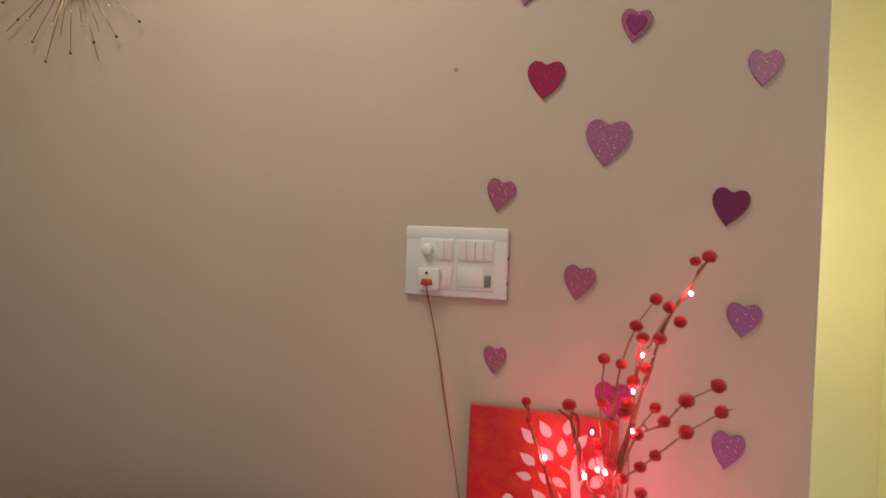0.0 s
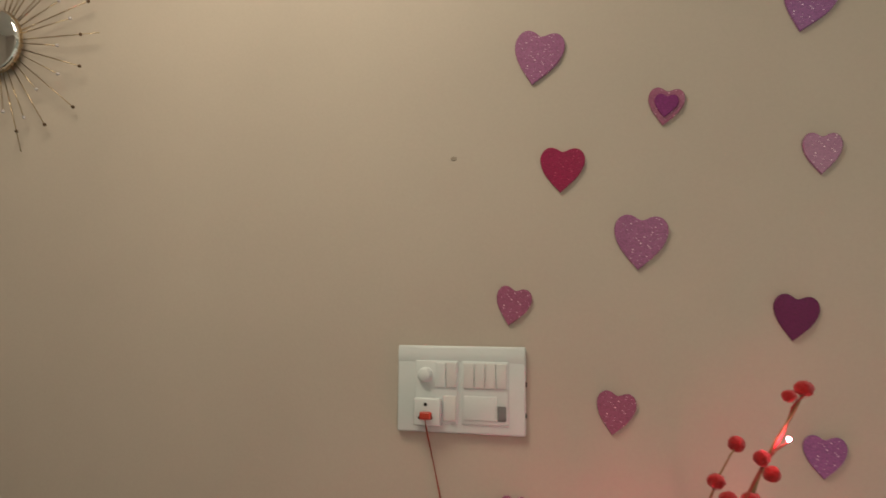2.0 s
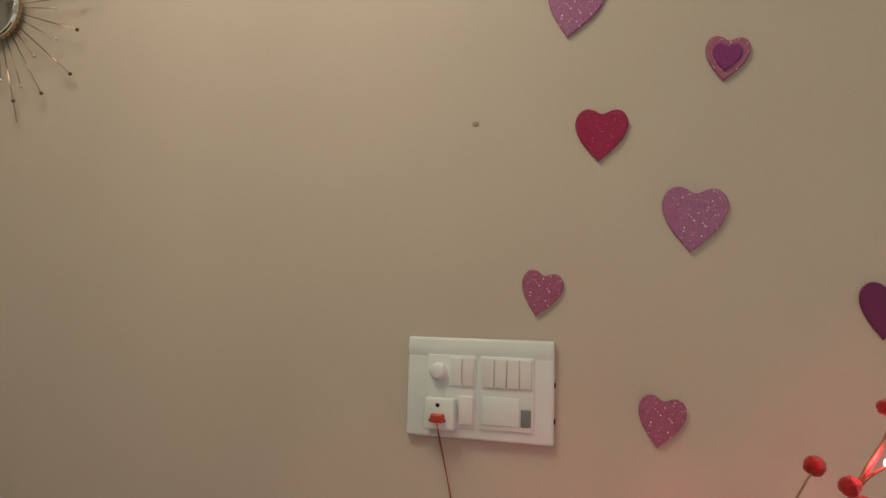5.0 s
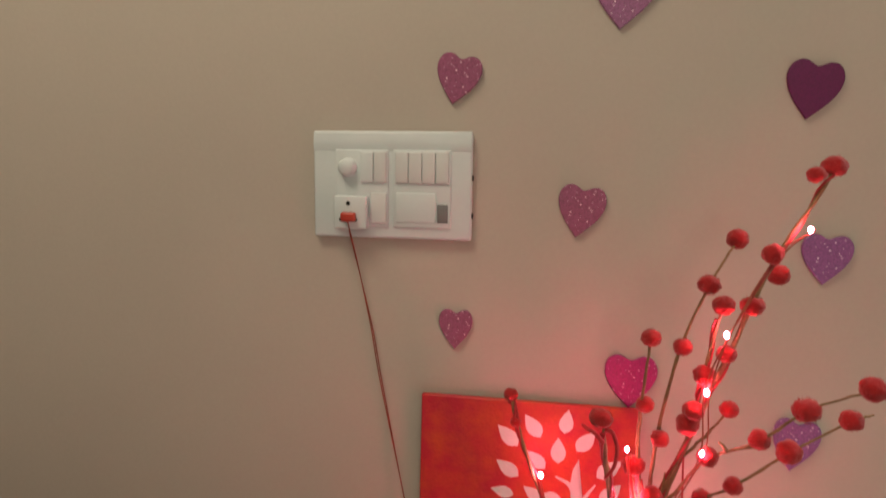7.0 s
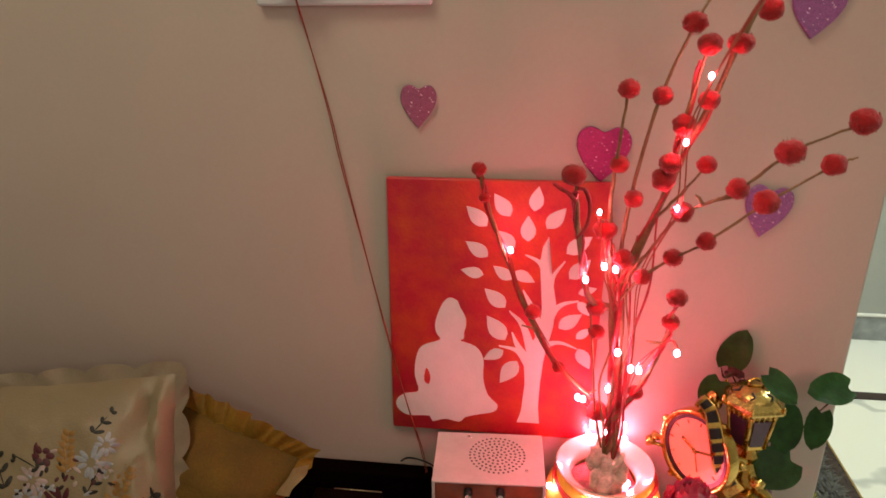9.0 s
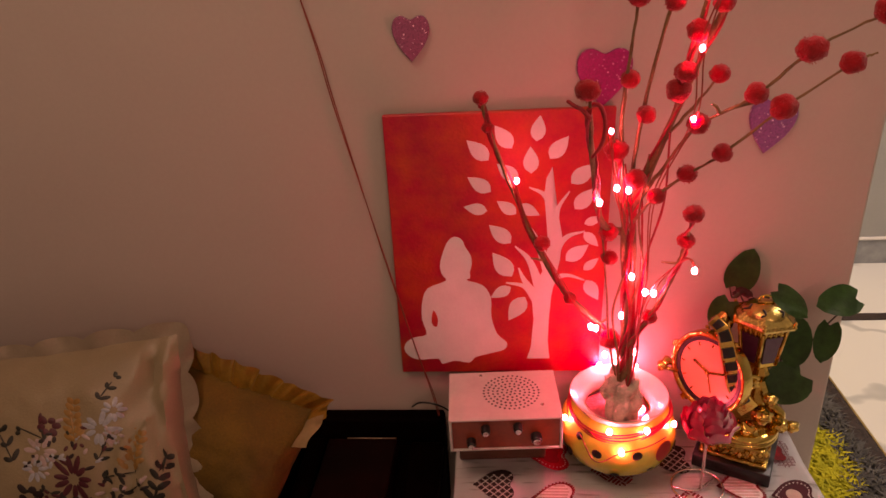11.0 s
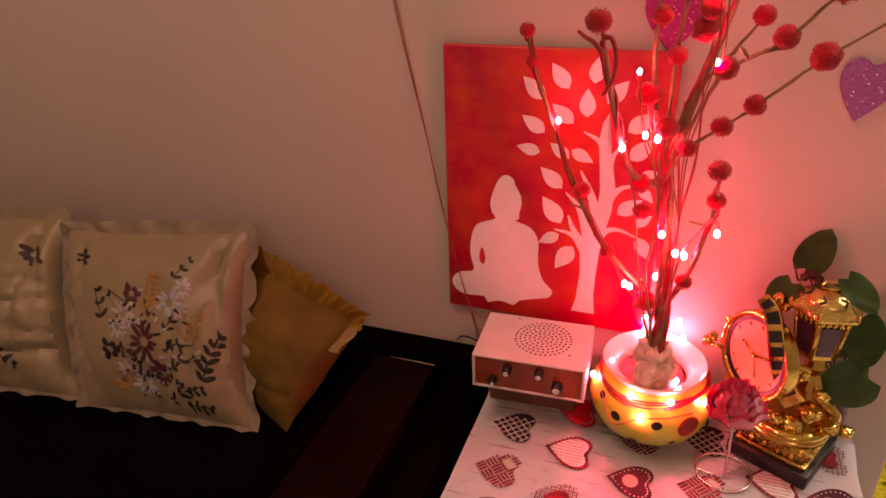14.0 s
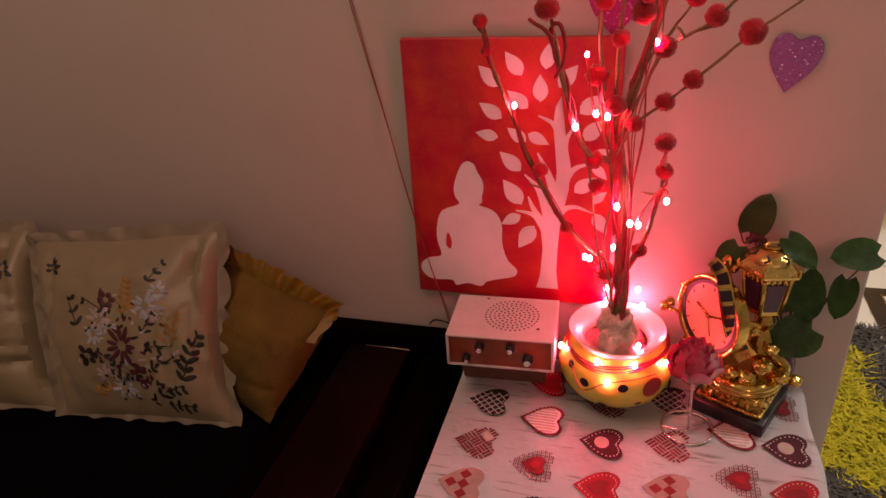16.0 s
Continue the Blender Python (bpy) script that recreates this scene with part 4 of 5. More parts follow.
def printed_heart(cx, cy, style, size=0.062):
    """One printed heart, its tip to the left; a thin layer of ink on the cotton."""
    w, h = size, size * 1.02
    m = lay(cx - h * 0.52, cy, radians(-90), 0.0)
    up = m @ Matrix.Translation((0, 0, 0.0004))
    up2 = m @ Matrix.Translation((0, 0, 0.0008))

    def flat(mat, k, mm, dy):
        return part("print", prism(heart_outline(w * k, h * k, 32), mm @ Matrix.Translation((0, dy * h, 0)), 0.0003), mat, COVER, smooth=False)

    def dots(mat, k, count, mm, r=0.0011):
        bm, q = bmesh.new(), heart_outline(w * k, h * k, count)
        for x, y in q:
            prism([(x + r * math.cos(a), y + h * (1 - k) * 0.55 + r * math.sin(a)) for a in (0, 1.05, 2.1, 3.14, 4.2, 5.24)], mm, 0.0003, bm)
        part("print", bm, mat, COVER, smooth=False)

    if style == "grid":
        flat(INK_BLACK, 1, m, 0)
        bm = bmesh.new()
        s = 0.0128
        for k in range(-6, 9):
            for d in (1, -1):
                for q in range(60):
                    t = q * 0.0018 - 0.02
                    x, y = (t, k * s + d * t)
                    if inside_heart(x, y, w * 0.97, h * 0.97):
                        e = 0.00085
                        prism([(x - e, y - e), (x + e, y - e), (x + e, y + e), (x - e, y + e)], up, 0.0003, bm)
        part("print", bm, INK_WHITE, COVER, smooth=False)
    elif style == "striped":
        flat(INK_RED, 1, m, 0)
        flat(INK_WHITE, 0.88, up, 0.07)
        bm = bmesh.new()
        for k in range(-5, 6):
            x = k * 0.0058
            ys = [y * 0.001 for y in range(0, 70) if inside_heart(x, y * 0.001 - 0.07 * h, w * 0.82, h * 0.82)]
            if ys:
                prism([(x - 0.0013, min(ys)), (x + 0.0013, min(ys)), (x + 0.0013, max(ys)), (x - 0.0013, max(ys))], up2, 0.0003, bm)
        part("print", bm, INK_BEIGE, COVER, smooth=False)
        dots(INK_RED, 1.0, 46, up, 0.0018)
    elif style == "maze":
        bm = bmesh.new()
        block, gap, r2 = 0.0159, 0.0053, 0.70711
        for i in range(-5, 9):
            for j in range(-5, 9):
                for k in range(3):
                    a0, b0 = i * block, j * block
                    for e in range(6):
                        e0, e1 = e * block / 6, (e + 1) * block / 6 - (0.0018 if e == 5 else 0)
                        if (i + j) % 2:
                            q = [(a0 + e0, b0 + k * gap), (a0 + e1, b0 + k * gap), (a0 + e1, b0 + k * gap + 0.0030), (a0 + e0, b0 + k * gap + 0.0030)]
                        else:
                            q = [(a0 + k * gap, b0 + e0), (a0 + k * gap + 0.0030, b0 + e0), (a0 + k * gap + 0.0030, b0 + e1), (a0 + k * gap, b0 + e1)]
                        q = [((a - b) * r2, (a + b) * r2) for a, b in q]
                        if inside_heart(sum(p[0] for p in q) / 4, sum(p[1] for p in q) / 4, w, h):
                            prism(q, m, 0.0003, bm)
        part("print", bm, INK_RED, COVER, smooth=False)
        part("print", prism([(-0.026, 0.044), (-0.012, 0.058), (-0.002, 0.048), (-0.016, 0.034)], up, 0.0003), INK_BEIGE, COVER, smooth=False)
    elif style == "check":
        flat(INK_TAUPE, 1, m, 0)
        t = up @ Matrix.Rotation(radians(0), 4, "Z")
        bm = bmesh.new()
        q = 0.0125
        for i in range(-4, 5):
            for j in range(-4, 9):
                x, y = (i - j) * q * 0.7071 * 0.98, (i + j) * q * 0.7071
                e = q * 0.70
                if (i + j) % 2 == 0 and all(inside_heart(x + dx, y + dy, w * 1.02, h) for dx, dy in ((-e, 0), (e, 0), (0, -e * 0.8), (0, e))):
                    prism([(x - e, y), (x, y - e), (x + e, y), (x, y + e)], t, 0.0003, bm)
        part("print", bm, INK_RED, COVER, smooth=False)
    elif style == "dotted":
        bm = cells(m, w * 0.97, h * 0.98, 0.0029, 0.0018, lambda i, j: (i + j) % 2 == 0 or j % 2 == 0, bmesh.new())
        part("print", bm, INK_RED, COVER, smooth=False)
        flat(INK_RED, 0.55, up, 0.24)
        flat(INK_BRIGHT, 0.24, up2, 0.42)
    elif style == "plum":
        flat(INK_PLUM, 1, m, 0)
        dots(INK_WHITE, 0.80, 34, up)
        part("print", prism([(0.0115 * math.cos(a * 0.35), h * 0.50 + 0.0105 * math.sin(a * 0.35)) for a in range(18)], up2, 0.0003), INK_BEIGE, COVER, smooth=False)
    elif style == "scarlet":
        flat(INK_BRIGHT, 1, m, 0)
        dots(INK_WHITE, 0.80, 36, up, 0.0009)
        flat(INK_RED, 0.5, up, 0.26)
    elif style == "lace":
        flat(INK_BLACK, 1, m, 0)
        flat(INK_WHITE, 0.90, up, 0.055)
        dots(INK_BLACK, 0.96, 40, up2, 0.0016)


for cx, cy, style in ((0.286, 1.409, "grid"), (0.286, 1.319, "maze"), (0.283, 1.238, "check"), (0.285, 1.150, "striped"),
                      (0.372, 1.470, "scarlet"), (0.374, 1.383, "striped"), (0.374, 1.291, "dotted"), (0.376, 1.205, "lace"), (0.374, 1.115, "plum"),
                      (0.464, 1.440, "maze"), (0.464, 1.353, "plum"), (0.464, 1.268, "scarlet"), (0.464, 1.175, "grid"),
                      (0.553, 1.465, "grid"), (0.555, 1.367, "maze"), (0.553, 1.283, "check"), (0.553, 1.195, "dotted"),
                      (0.643, 1.409, "striped"), (0.643, 1.320, "dotted"), (0.643, 1.235, "lace"), (0.643, 1.150, "plum"),
                      (0.712, 1.479, "dotted"), (0.712, 1.392, "plum"), (0.712, 1.305, "scarlet"), (0.712, 1.22, "maze")):
    printed_heart(cx, cy, style)

# ---- radio on its added block ----


def radio():
    m = Matrix.Translation((0.302, 1.462, 0)) @ Matrix.Rotation(radians(3.0), 4, "Z")
    # Added block, no support seen; its colour stands in for the reddish reflection there.
    solid("radio_riser", box((-0.070, 0.000, TZ + 0.003), (0.064, 0.050, 0.5205), 0.003, m=m), RISER_RED, "reddish brown block added under the radio", "box")
    r = thing("radio", (0.302, 1.462, 0.521), "small white and brown radio with four black knobs", "radio")
    x0, x1, y0, y1, z0, z1 = -0.081, 0.081, -0.058, 0.056, 0.521, 0.577
    shell = part("top_panel", box((x0, y0, z1 - 0.003), (x1, y1, z1), 0.001, m=m), RADIO_WHITE, r, "white painted top panel", smooth=False)
    for a in (x0, x1 - 0.004):
        part("side_panel", box((a, y0, z0), (a + 0.004, y1, z1 - 0.0031), 0.001, m=m), RADIO_WHITE, r, smooth=False)
    part("back_panel", box((x0 + 0.0041, y1 - 0.004, z0), (x1 - 0.0041, y1, z1 - 0.0031), 0.001, m=m), RADIO_WHITE, r, smooth=False)
    part("bottom_panel", box((x0 + 0.0041, y0, z0), (x1 - 0.0041, y1 - 0.0041, z0 + 0.003), 0.001, m=m), RADIO_WHITE, r, smooth=False)
    part("front_panel", box((x0 + 0.0042, y0 + 0.003, z0 + 0.0032), (x1 - 0.0042, y0 + 0.007, z1 - 0.0033), m=m), RADIO_RED, r, "glossy reddish brown front panel", smooth=False)
    for x, z in ((-0.050, 0.538), (-0.029, 0.560), (0.017, 0.562), (0.043, 0.543)):
        big = 1.25 if x > 0.04 else 1.0
        k = part("knob", lathe([(0.0065 * big, 0.0), (0.0065 * big, 0.010), (0.0052 * big, 0.0125), (0.0, 0.0125)], (0, 0, 0), 20, m=m @ Matrix.Translation((x, y0 + 0.003, z)) @ Matrix.Rotation(radians(90), 4, "X")), BLACK, r, "round black knob")
        part("knob_cap", lathe([(0.0042 * big, 0.0), (0.0042 * big, 0.0018), (0.0, 0.0022)], (0, 0, 0), 18, m=m @ Matrix.Translation((x, y0 + 0.003 - 0.0126, z)) @ Matrix.Rotation(radians(90), 4, "X")), CHROME, k, "chrome knob cap")
    bm = bmesh.new()
    for ring, count in enumerate((1, 6, 12, 18, 24, 30, 36)):
        for i in range(count):
            a = math.tau * i / count + ring * 0.3
            x, y = ring * 0.0068 * math.cos(a), ring * 0.0066 * math.sin(a)
            lathe([(0.0, 0.0), (0.0017, 0.0), (0.0017, 0.0003), (0.0, 0.0003)], (0, 0, 0), 8, bm=bm, m=m @ Matrix.Translation((0.012 + x, 0.004 + y, z1 + 0.0001)))
    tagged(part("speaker_grille", bm, BLACK, shell, "round field of small dark speaker holes", smooth=False), kind="stuff")
    for x, y in ((-0.032, 0.047), (0.055, -0.028)):
        part("screw", lathe([(0.0028, 0.0), (0.0024, 0.0008), (0.0, 0.001)], (0, 0, 0), 12, m=m @ Matrix.Translation((x, y, z1))), CHROME, shell)


radio()

# ---- pot with branches and lights ----
PC = Vector((0.472, 1.470, 0.0))


def pot():
    p = thing("flower_pot", (PC.x, PC.y, TZ), "round yellow glazed pot with black dots and cream rim", "pot")
    z = TZ + 0.0025
    part("foot", lathe([(0.0, 0), (0.042, 0), (0.046, 0.003), (0.047, 0.012), (0.044, 0.018), (0.0, 0.018)], (PC.x, PC.y, z), 40), POT_FOOT, p, "dark oxblood foot ring")
    part("body", lathe([(0.046, 0.014), (0.062, 0.019), (0.077, 0.034), (0.085, 0.055), (0.0855, 0.070), (0.080, 0.087), (0.069, 0.101), (0.062, 0.108), (0.058, 0.108), (0.060, 0.098), (0.05, 0.07), (0.0, 0.065)], (PC.x, PC.y, z), 56), POT_YELLOW, p, "yellow glazed belly")
    part("rim", lathe([(0.060, 0.106), (0.065, 0.113), (0.0700, 0.1205), (0.0715, 0.1225), (0.0702, 0.1238), (0.063, 0.1185), (0.053, 0.1125), (0.0478, 0.108), (0.047, 0.098), (0.058, 0.100)], (PC.x, PC.y, z), 56), POT_CREAM, p, "cream glazed flared rim")
    for a, dz, r, mat in ((-118, 0.072, 0.0075, POT_DOT), (-80, 0.076, 0.0075, POT_DOT), (-100, 0.036, 0.0070, POT_DOT), (-50, 0.070, 0.0165, POT_RED), (-150, 0.05, 0.0075, POT_DOT), (-140, 0.085, 0.006, POT_DOT), (-20, 0.05, 0.0075, POT_DOT), (-62, 0.040, 0.006, POT_DOT)):
        t = radians(a)
        rr = 0.0853 if 0.048 < dz < 0.078 else (0.0785 if dz < 0.045 else 0.0805)
        tilt = 0.0 if 0.048 < dz < 0.078 else (0.55 if dz < 0.045 else -0.35)
        mm = Matrix.Rotation(t, 4, "Z") @ Matrix.Translation((rr, 0, dz)) @ Matrix.Rotation(radians(90) + tilt, 4, "Y")
        part("painted_dot", lathe([(0.0, 0.0012), (r * 0.7, 0.0010), (r, 0.0), (0.0, -0.002)], (PC.x, PC.y, z), 18, m=mm), mat, p)
    solid("pot_pebbles", ball((PC.x, PC.y, z + 0.090), 0.050, 0.25, 4, squash=0.30), PETALS, "pink and red pebbles filling the pot", "pebbles", kind="stuff", smooth=True)
    bm = ball((PC.x + 0.001, PC.y - 0.022, z + 0.126), 0.023, 0.7, 4, squash=2.0)
    ball((PC.x + 0.018, PC.y - 0.014, z + 0.118), 0.014, 0.5, 3, bm=bm, squash=1.5)
    ball((PC.x - 0.012, PC.y - 0.020, z + 0.150), 0.013, 0.5, 3, bm=bm, squash=1.4)
    solid("stone_lump", bm, STONE, "rough sandy lump holding the branches upright", "stone", smooth=True)


pot()


def branches():
    rng = random.Random(21)
    base = Vector((0.474, 1.452, 0.575))
    b = thing("berry_branches", base, "dry brown branches with fuzzy red pompoms, in a pot", "branches")
    knot, fork = (0.474, 1.442, 0.66), (0.468, 1.418, 0.80)
    root = [tuple(base), knot, fork]
    # each stem: where it leaves, its way, and where its pompoms sit along it with their sizes
    stems = [
        ([(0.460, 1.400, 0.887), (0.494, 1.350, 1.035), (0.518, 1.312, 1.135), (0.548, 1.300, 1.228), (0.588, 1.310, 1.296), (0.603, 1.321, 1.321)],
         [((0.604, 1.322, 1.324), 12), ((0.582, 1.302, 1.316), 9), ((0.544, 1.286, 1.240), 10), ((0.563, 1.330, 1.213), 11), ((0.532, 1.298, 1.186), 11.5)], 0.0030),
        ([(0.460, 1.400, 0.900), (0.490, 1.340, 1.040), (0.492, 1.310, 1.108), (0.504, 1.300, 1.178)],
         [((0.505, 1.298, 1.185), 10.5), ((0.492, 1.305, 1.110), 11), ((0.512, 1.303, 1.134), 10)], 0.0026),
        ([(0.456, 1.402, 0.900), (0.456, 1.360, 1.010), (0.468, 1.325, 1.120), (0.494, 1.315, 1.203), (0.522, 1.335, 1.246)],
         [((0.523, 1.338, 1.248), 11), ((0.493, 1.314, 1.203), 11.5), ((0.471, 1.314, 1.136), 10), ((0.458, 1.345, 1.022), 10)], 0.0022),
        ([(0.453, 1.405, 0.880), (0.438, 1.370, 0.990), (0.437, 1.345, 1.070), (0.441, 1.330, 1.137)],
         [((0.441, 1.328, 1.140), 10.5), ((0.441, 1.350, 1.058), 10)], 0.0026),
        ([(0.450, 1.410, 0.860), (0.422, 1.375, 0.890), (0.403, 1.330, 0.975), (0.393, 1.292, 1.052)],
         [((0.390, 1.285, 1.063), 12)], 0.0040),
        ([(0.463, 1.395, 0.900), (0.482, 1.355, 0.960), (0.502, 1.315, 1.015), (0.544, 1.284, 1.052), (0.576, 1.258, 1.095), (0.619, 1.232, 1.128)],
         [((0.620, 1.230, 1.130), 12), ((0.576, 1.257, 1.097), 13), ((0.544, 1.283, 1.054), 10.5), ((0.502, 1.311, 1.020), 11)], 0.0020),
        ([(0.458, 1.400, 0.870), (0.477, 1.362, 0.923), (0.508, 1.356, 0.950), (0.532, 1.323, 0.983), (0.579, 1.306, 1.033), (0.631, 1.298, 1.074), (0.650, 1.294, 1.084)],
         [((0.631, 1.297, 1.076), 11), ((0.579, 1.305, 1.035), 12.5), ((0.532, 1.322, 0.985), 10), ((0.508, 1.355, 0.952), 11), ((0.478, 1.360, 0.925), 9.5)], 0.0018),
        ([(0.472, 1.430, 0.680), (0.494, 1.408, 0.742), (0.508, 1.370, 0.820), (0.514, 1.356, 0.868), (0.511, 1.329, 0.912)],
         [((0.511, 1.325, 0.917), 11), ((0.514, 1.354, 0.872), 10), ((0.494, 1.414, 0.736), 10)], 0.0030),
        ([(0.474, 1.445, 0.660), (0.450, 1.452, 0.690), (0.390, 1.460, 0.748), (0.350, 1.460, 0.824), (0.316, 1.456, 0.913), (0.291, 1.454, 0.990), (0.285, 1.454, 1.016)],
         [((0.284, 1.454, 1.021), 9.5), ((0.291, 1.452, 0.985), 7.5), ((0.358, 1.455, 0.826), 11), ((0.396, 1.455, 0.742), 9), ((0.450, 1.440, 0.686), 14)], 0.0036),
        ([(0.463, 1.390, 0.930), (0.485, 1.365, 0.990), (0.510, 1.352, 1.030), (0.528, 1.349, 1.058)],
         [((0.529, 1.349, 1.060), 10), ((0.480, 1.310, 1.054), 12), ((0.483, 1.300, 1.073), 11)], 0.0022),
        ([(0.457, 1.405, 0.860), (0.445, 1.385, 0.925), (0.438, 1.365, 0.980)],
         [((0.434, 1.372, 0.976), 13), ((0.456, 1.365, 0.944), 12), ((0.433, 1.392, 0.868), 11.5), ((0.437, 1.400, 0.830), 10)], 0.0024),
    ]
    for pts, poms, r in stems:
        line = smooth_line(pts, 7)
        line = [p + Vector((rng.uniform(-1, 1), rng.uniform(-1, 1), rng.uniform(-1, 1))) * 0.0006 for p in line]
        stem = part("stem", tube(line, r * 1.15, r * 0.55, 7, wobble=0.35, rng=rng), BARK, b)
        for c, s in poms:
            c = Vector(c)
            bm = ball(c, s / 1000 * 1.0, 0.22, 3, squash=rng.uniform(0.8, 0.98))
            # short fibres give the fuzzy outline
            for _ in range(150):
                d = Vector((rng.gauss(0, 1), rng.gauss(0, 1), rng.gauss(0, 1))).normalized()
                t = d.orthogonal().normalized() * 0.0006
                p = c + d * s / 1000 * 0.93
                q = c + d * s / 1000 * rng.uniform(1.02, 1.10)
                bm.faces.new([bm.verts.new(v) for v in (p - t, p + t, q)])
            part("pompom", bm, POM, stem, "fuzzy red pompom")
    # red wire wound loosely round the main stems
    for n in (0, 1, 4, 7, 8, 10):
        line, ph = smooth_line(stems[n][0], 9), rng.uniform(0, 6)
        for turn in range(1 if n == 0 else 2):
            q = []
            for i, p in enumerate(line[:-1]):
                a, rr = ph + turn * 3.1 + i * (0.45 + 0.1 * turn), 0.0036 + 0.0026 * noise.noise(Vector((i * 0.35, n, turn)))
                q.append(p + Vector((rr * math.cos(a), rr * math.sin(a), 0)))
            part("wound_wire", tube(q, 0.0019 if n in (4, 8) else 0.0015, seg=5), WRAP, b, "dark red wire wound round the stem")
    # curled tendrils near the tip of the wound stem
    tip = Vector((0.394, 1.291, 1.040))
    for curl in ([(0, 0, -0.006), (-0.008, -0.001, 0.003), (-0.016, -0.002, 0.008), (-0.023, -0.001, 0.013)],
                 [(0.001, 0, 0.008), (0.009, -0.002, 0.006), (0.014, -0.003, -0.012), (0.011, -0.002, -0.032), (0.003, 0.002, -0.046)]):
        part("tendril", tube(smooth_line([tip + Vector(c) for c in curl], 6), 0.0024, 0.0017, 7, wobble=0.3, rng=rng), WRAP, b, "curled dark red tendril")
    # twisted trunk
    for k in range(4):
        pts = []
        for i in range(15):
            t = i / 14
            c = Vector(base).lerp(Vector(knot), t * 2) if t < 0.5 else Vector(knot).lerp(Vector((0.457, 1.402, 0.90)), (t - 0.5) * 2)
            a = k * 1.57 + t * 9
            rr = 0.0042 + 0.003 * t
            pts.append(c + Vector((math.cos(a) * rr, math.sin(a) * rr, 0)))
        part("twisted_stem", tube(pts, 0.0052, 0.0034, 7, wobble=0.3, rng=rng), BARK if k % 2 else WRAP, b, "brown and red wrapped main stems")
    for k in range(6):
        e = ((0.430, 1.365, 0.99), (0.444, 1.370, 0.96), (0.470, 1.372, 0.97), (0.485, 1.350, 1.00), (0.420, 1.380, 0.90), (0.466, 1.385, 0.94))[k]
        q = [Vector(base).lerp(Vector(e), t) + Vector((rng.uniform(-1, 1) * 0.010, rng.uniform(-1, 1) * 0.007, 0)) for t in (0.0, 0.2, 0.4, 0.6, 0.8)] + [Vector(e)]
        part("thin_stem", tube(smooth_line(q, 6), 0.0019, 0.0012, 6, wobble=0.3, rng=rng), WRAP if k % 2 else BARK, b)
    for (x, y, z), a in (((0.515, 1.298, 1.062), 0.4), ((0.500, 1.30, 1.05), 2.0), ((0.448, 1.43, 0.715), 1.0), ((0.345, 1.455, 0.79), 2.6), ((0.50, 1.36, 0.84), 2.8)):
        p = min((q for st in stems for q in smooth_line(st[0], 12)), key=lambda q: (q - Vector((x, y, z))).length)
        part("twig", tube([p, p + Vector((math.cos(a) * 0.012, -0.004, math.sin(a) * 0.009)), p + Vector((math.cos(a) * 0.022, -0.003, math.sin(a) * 0.012))], 0.0022, 0.0012, 6), BARK, b)


branches()


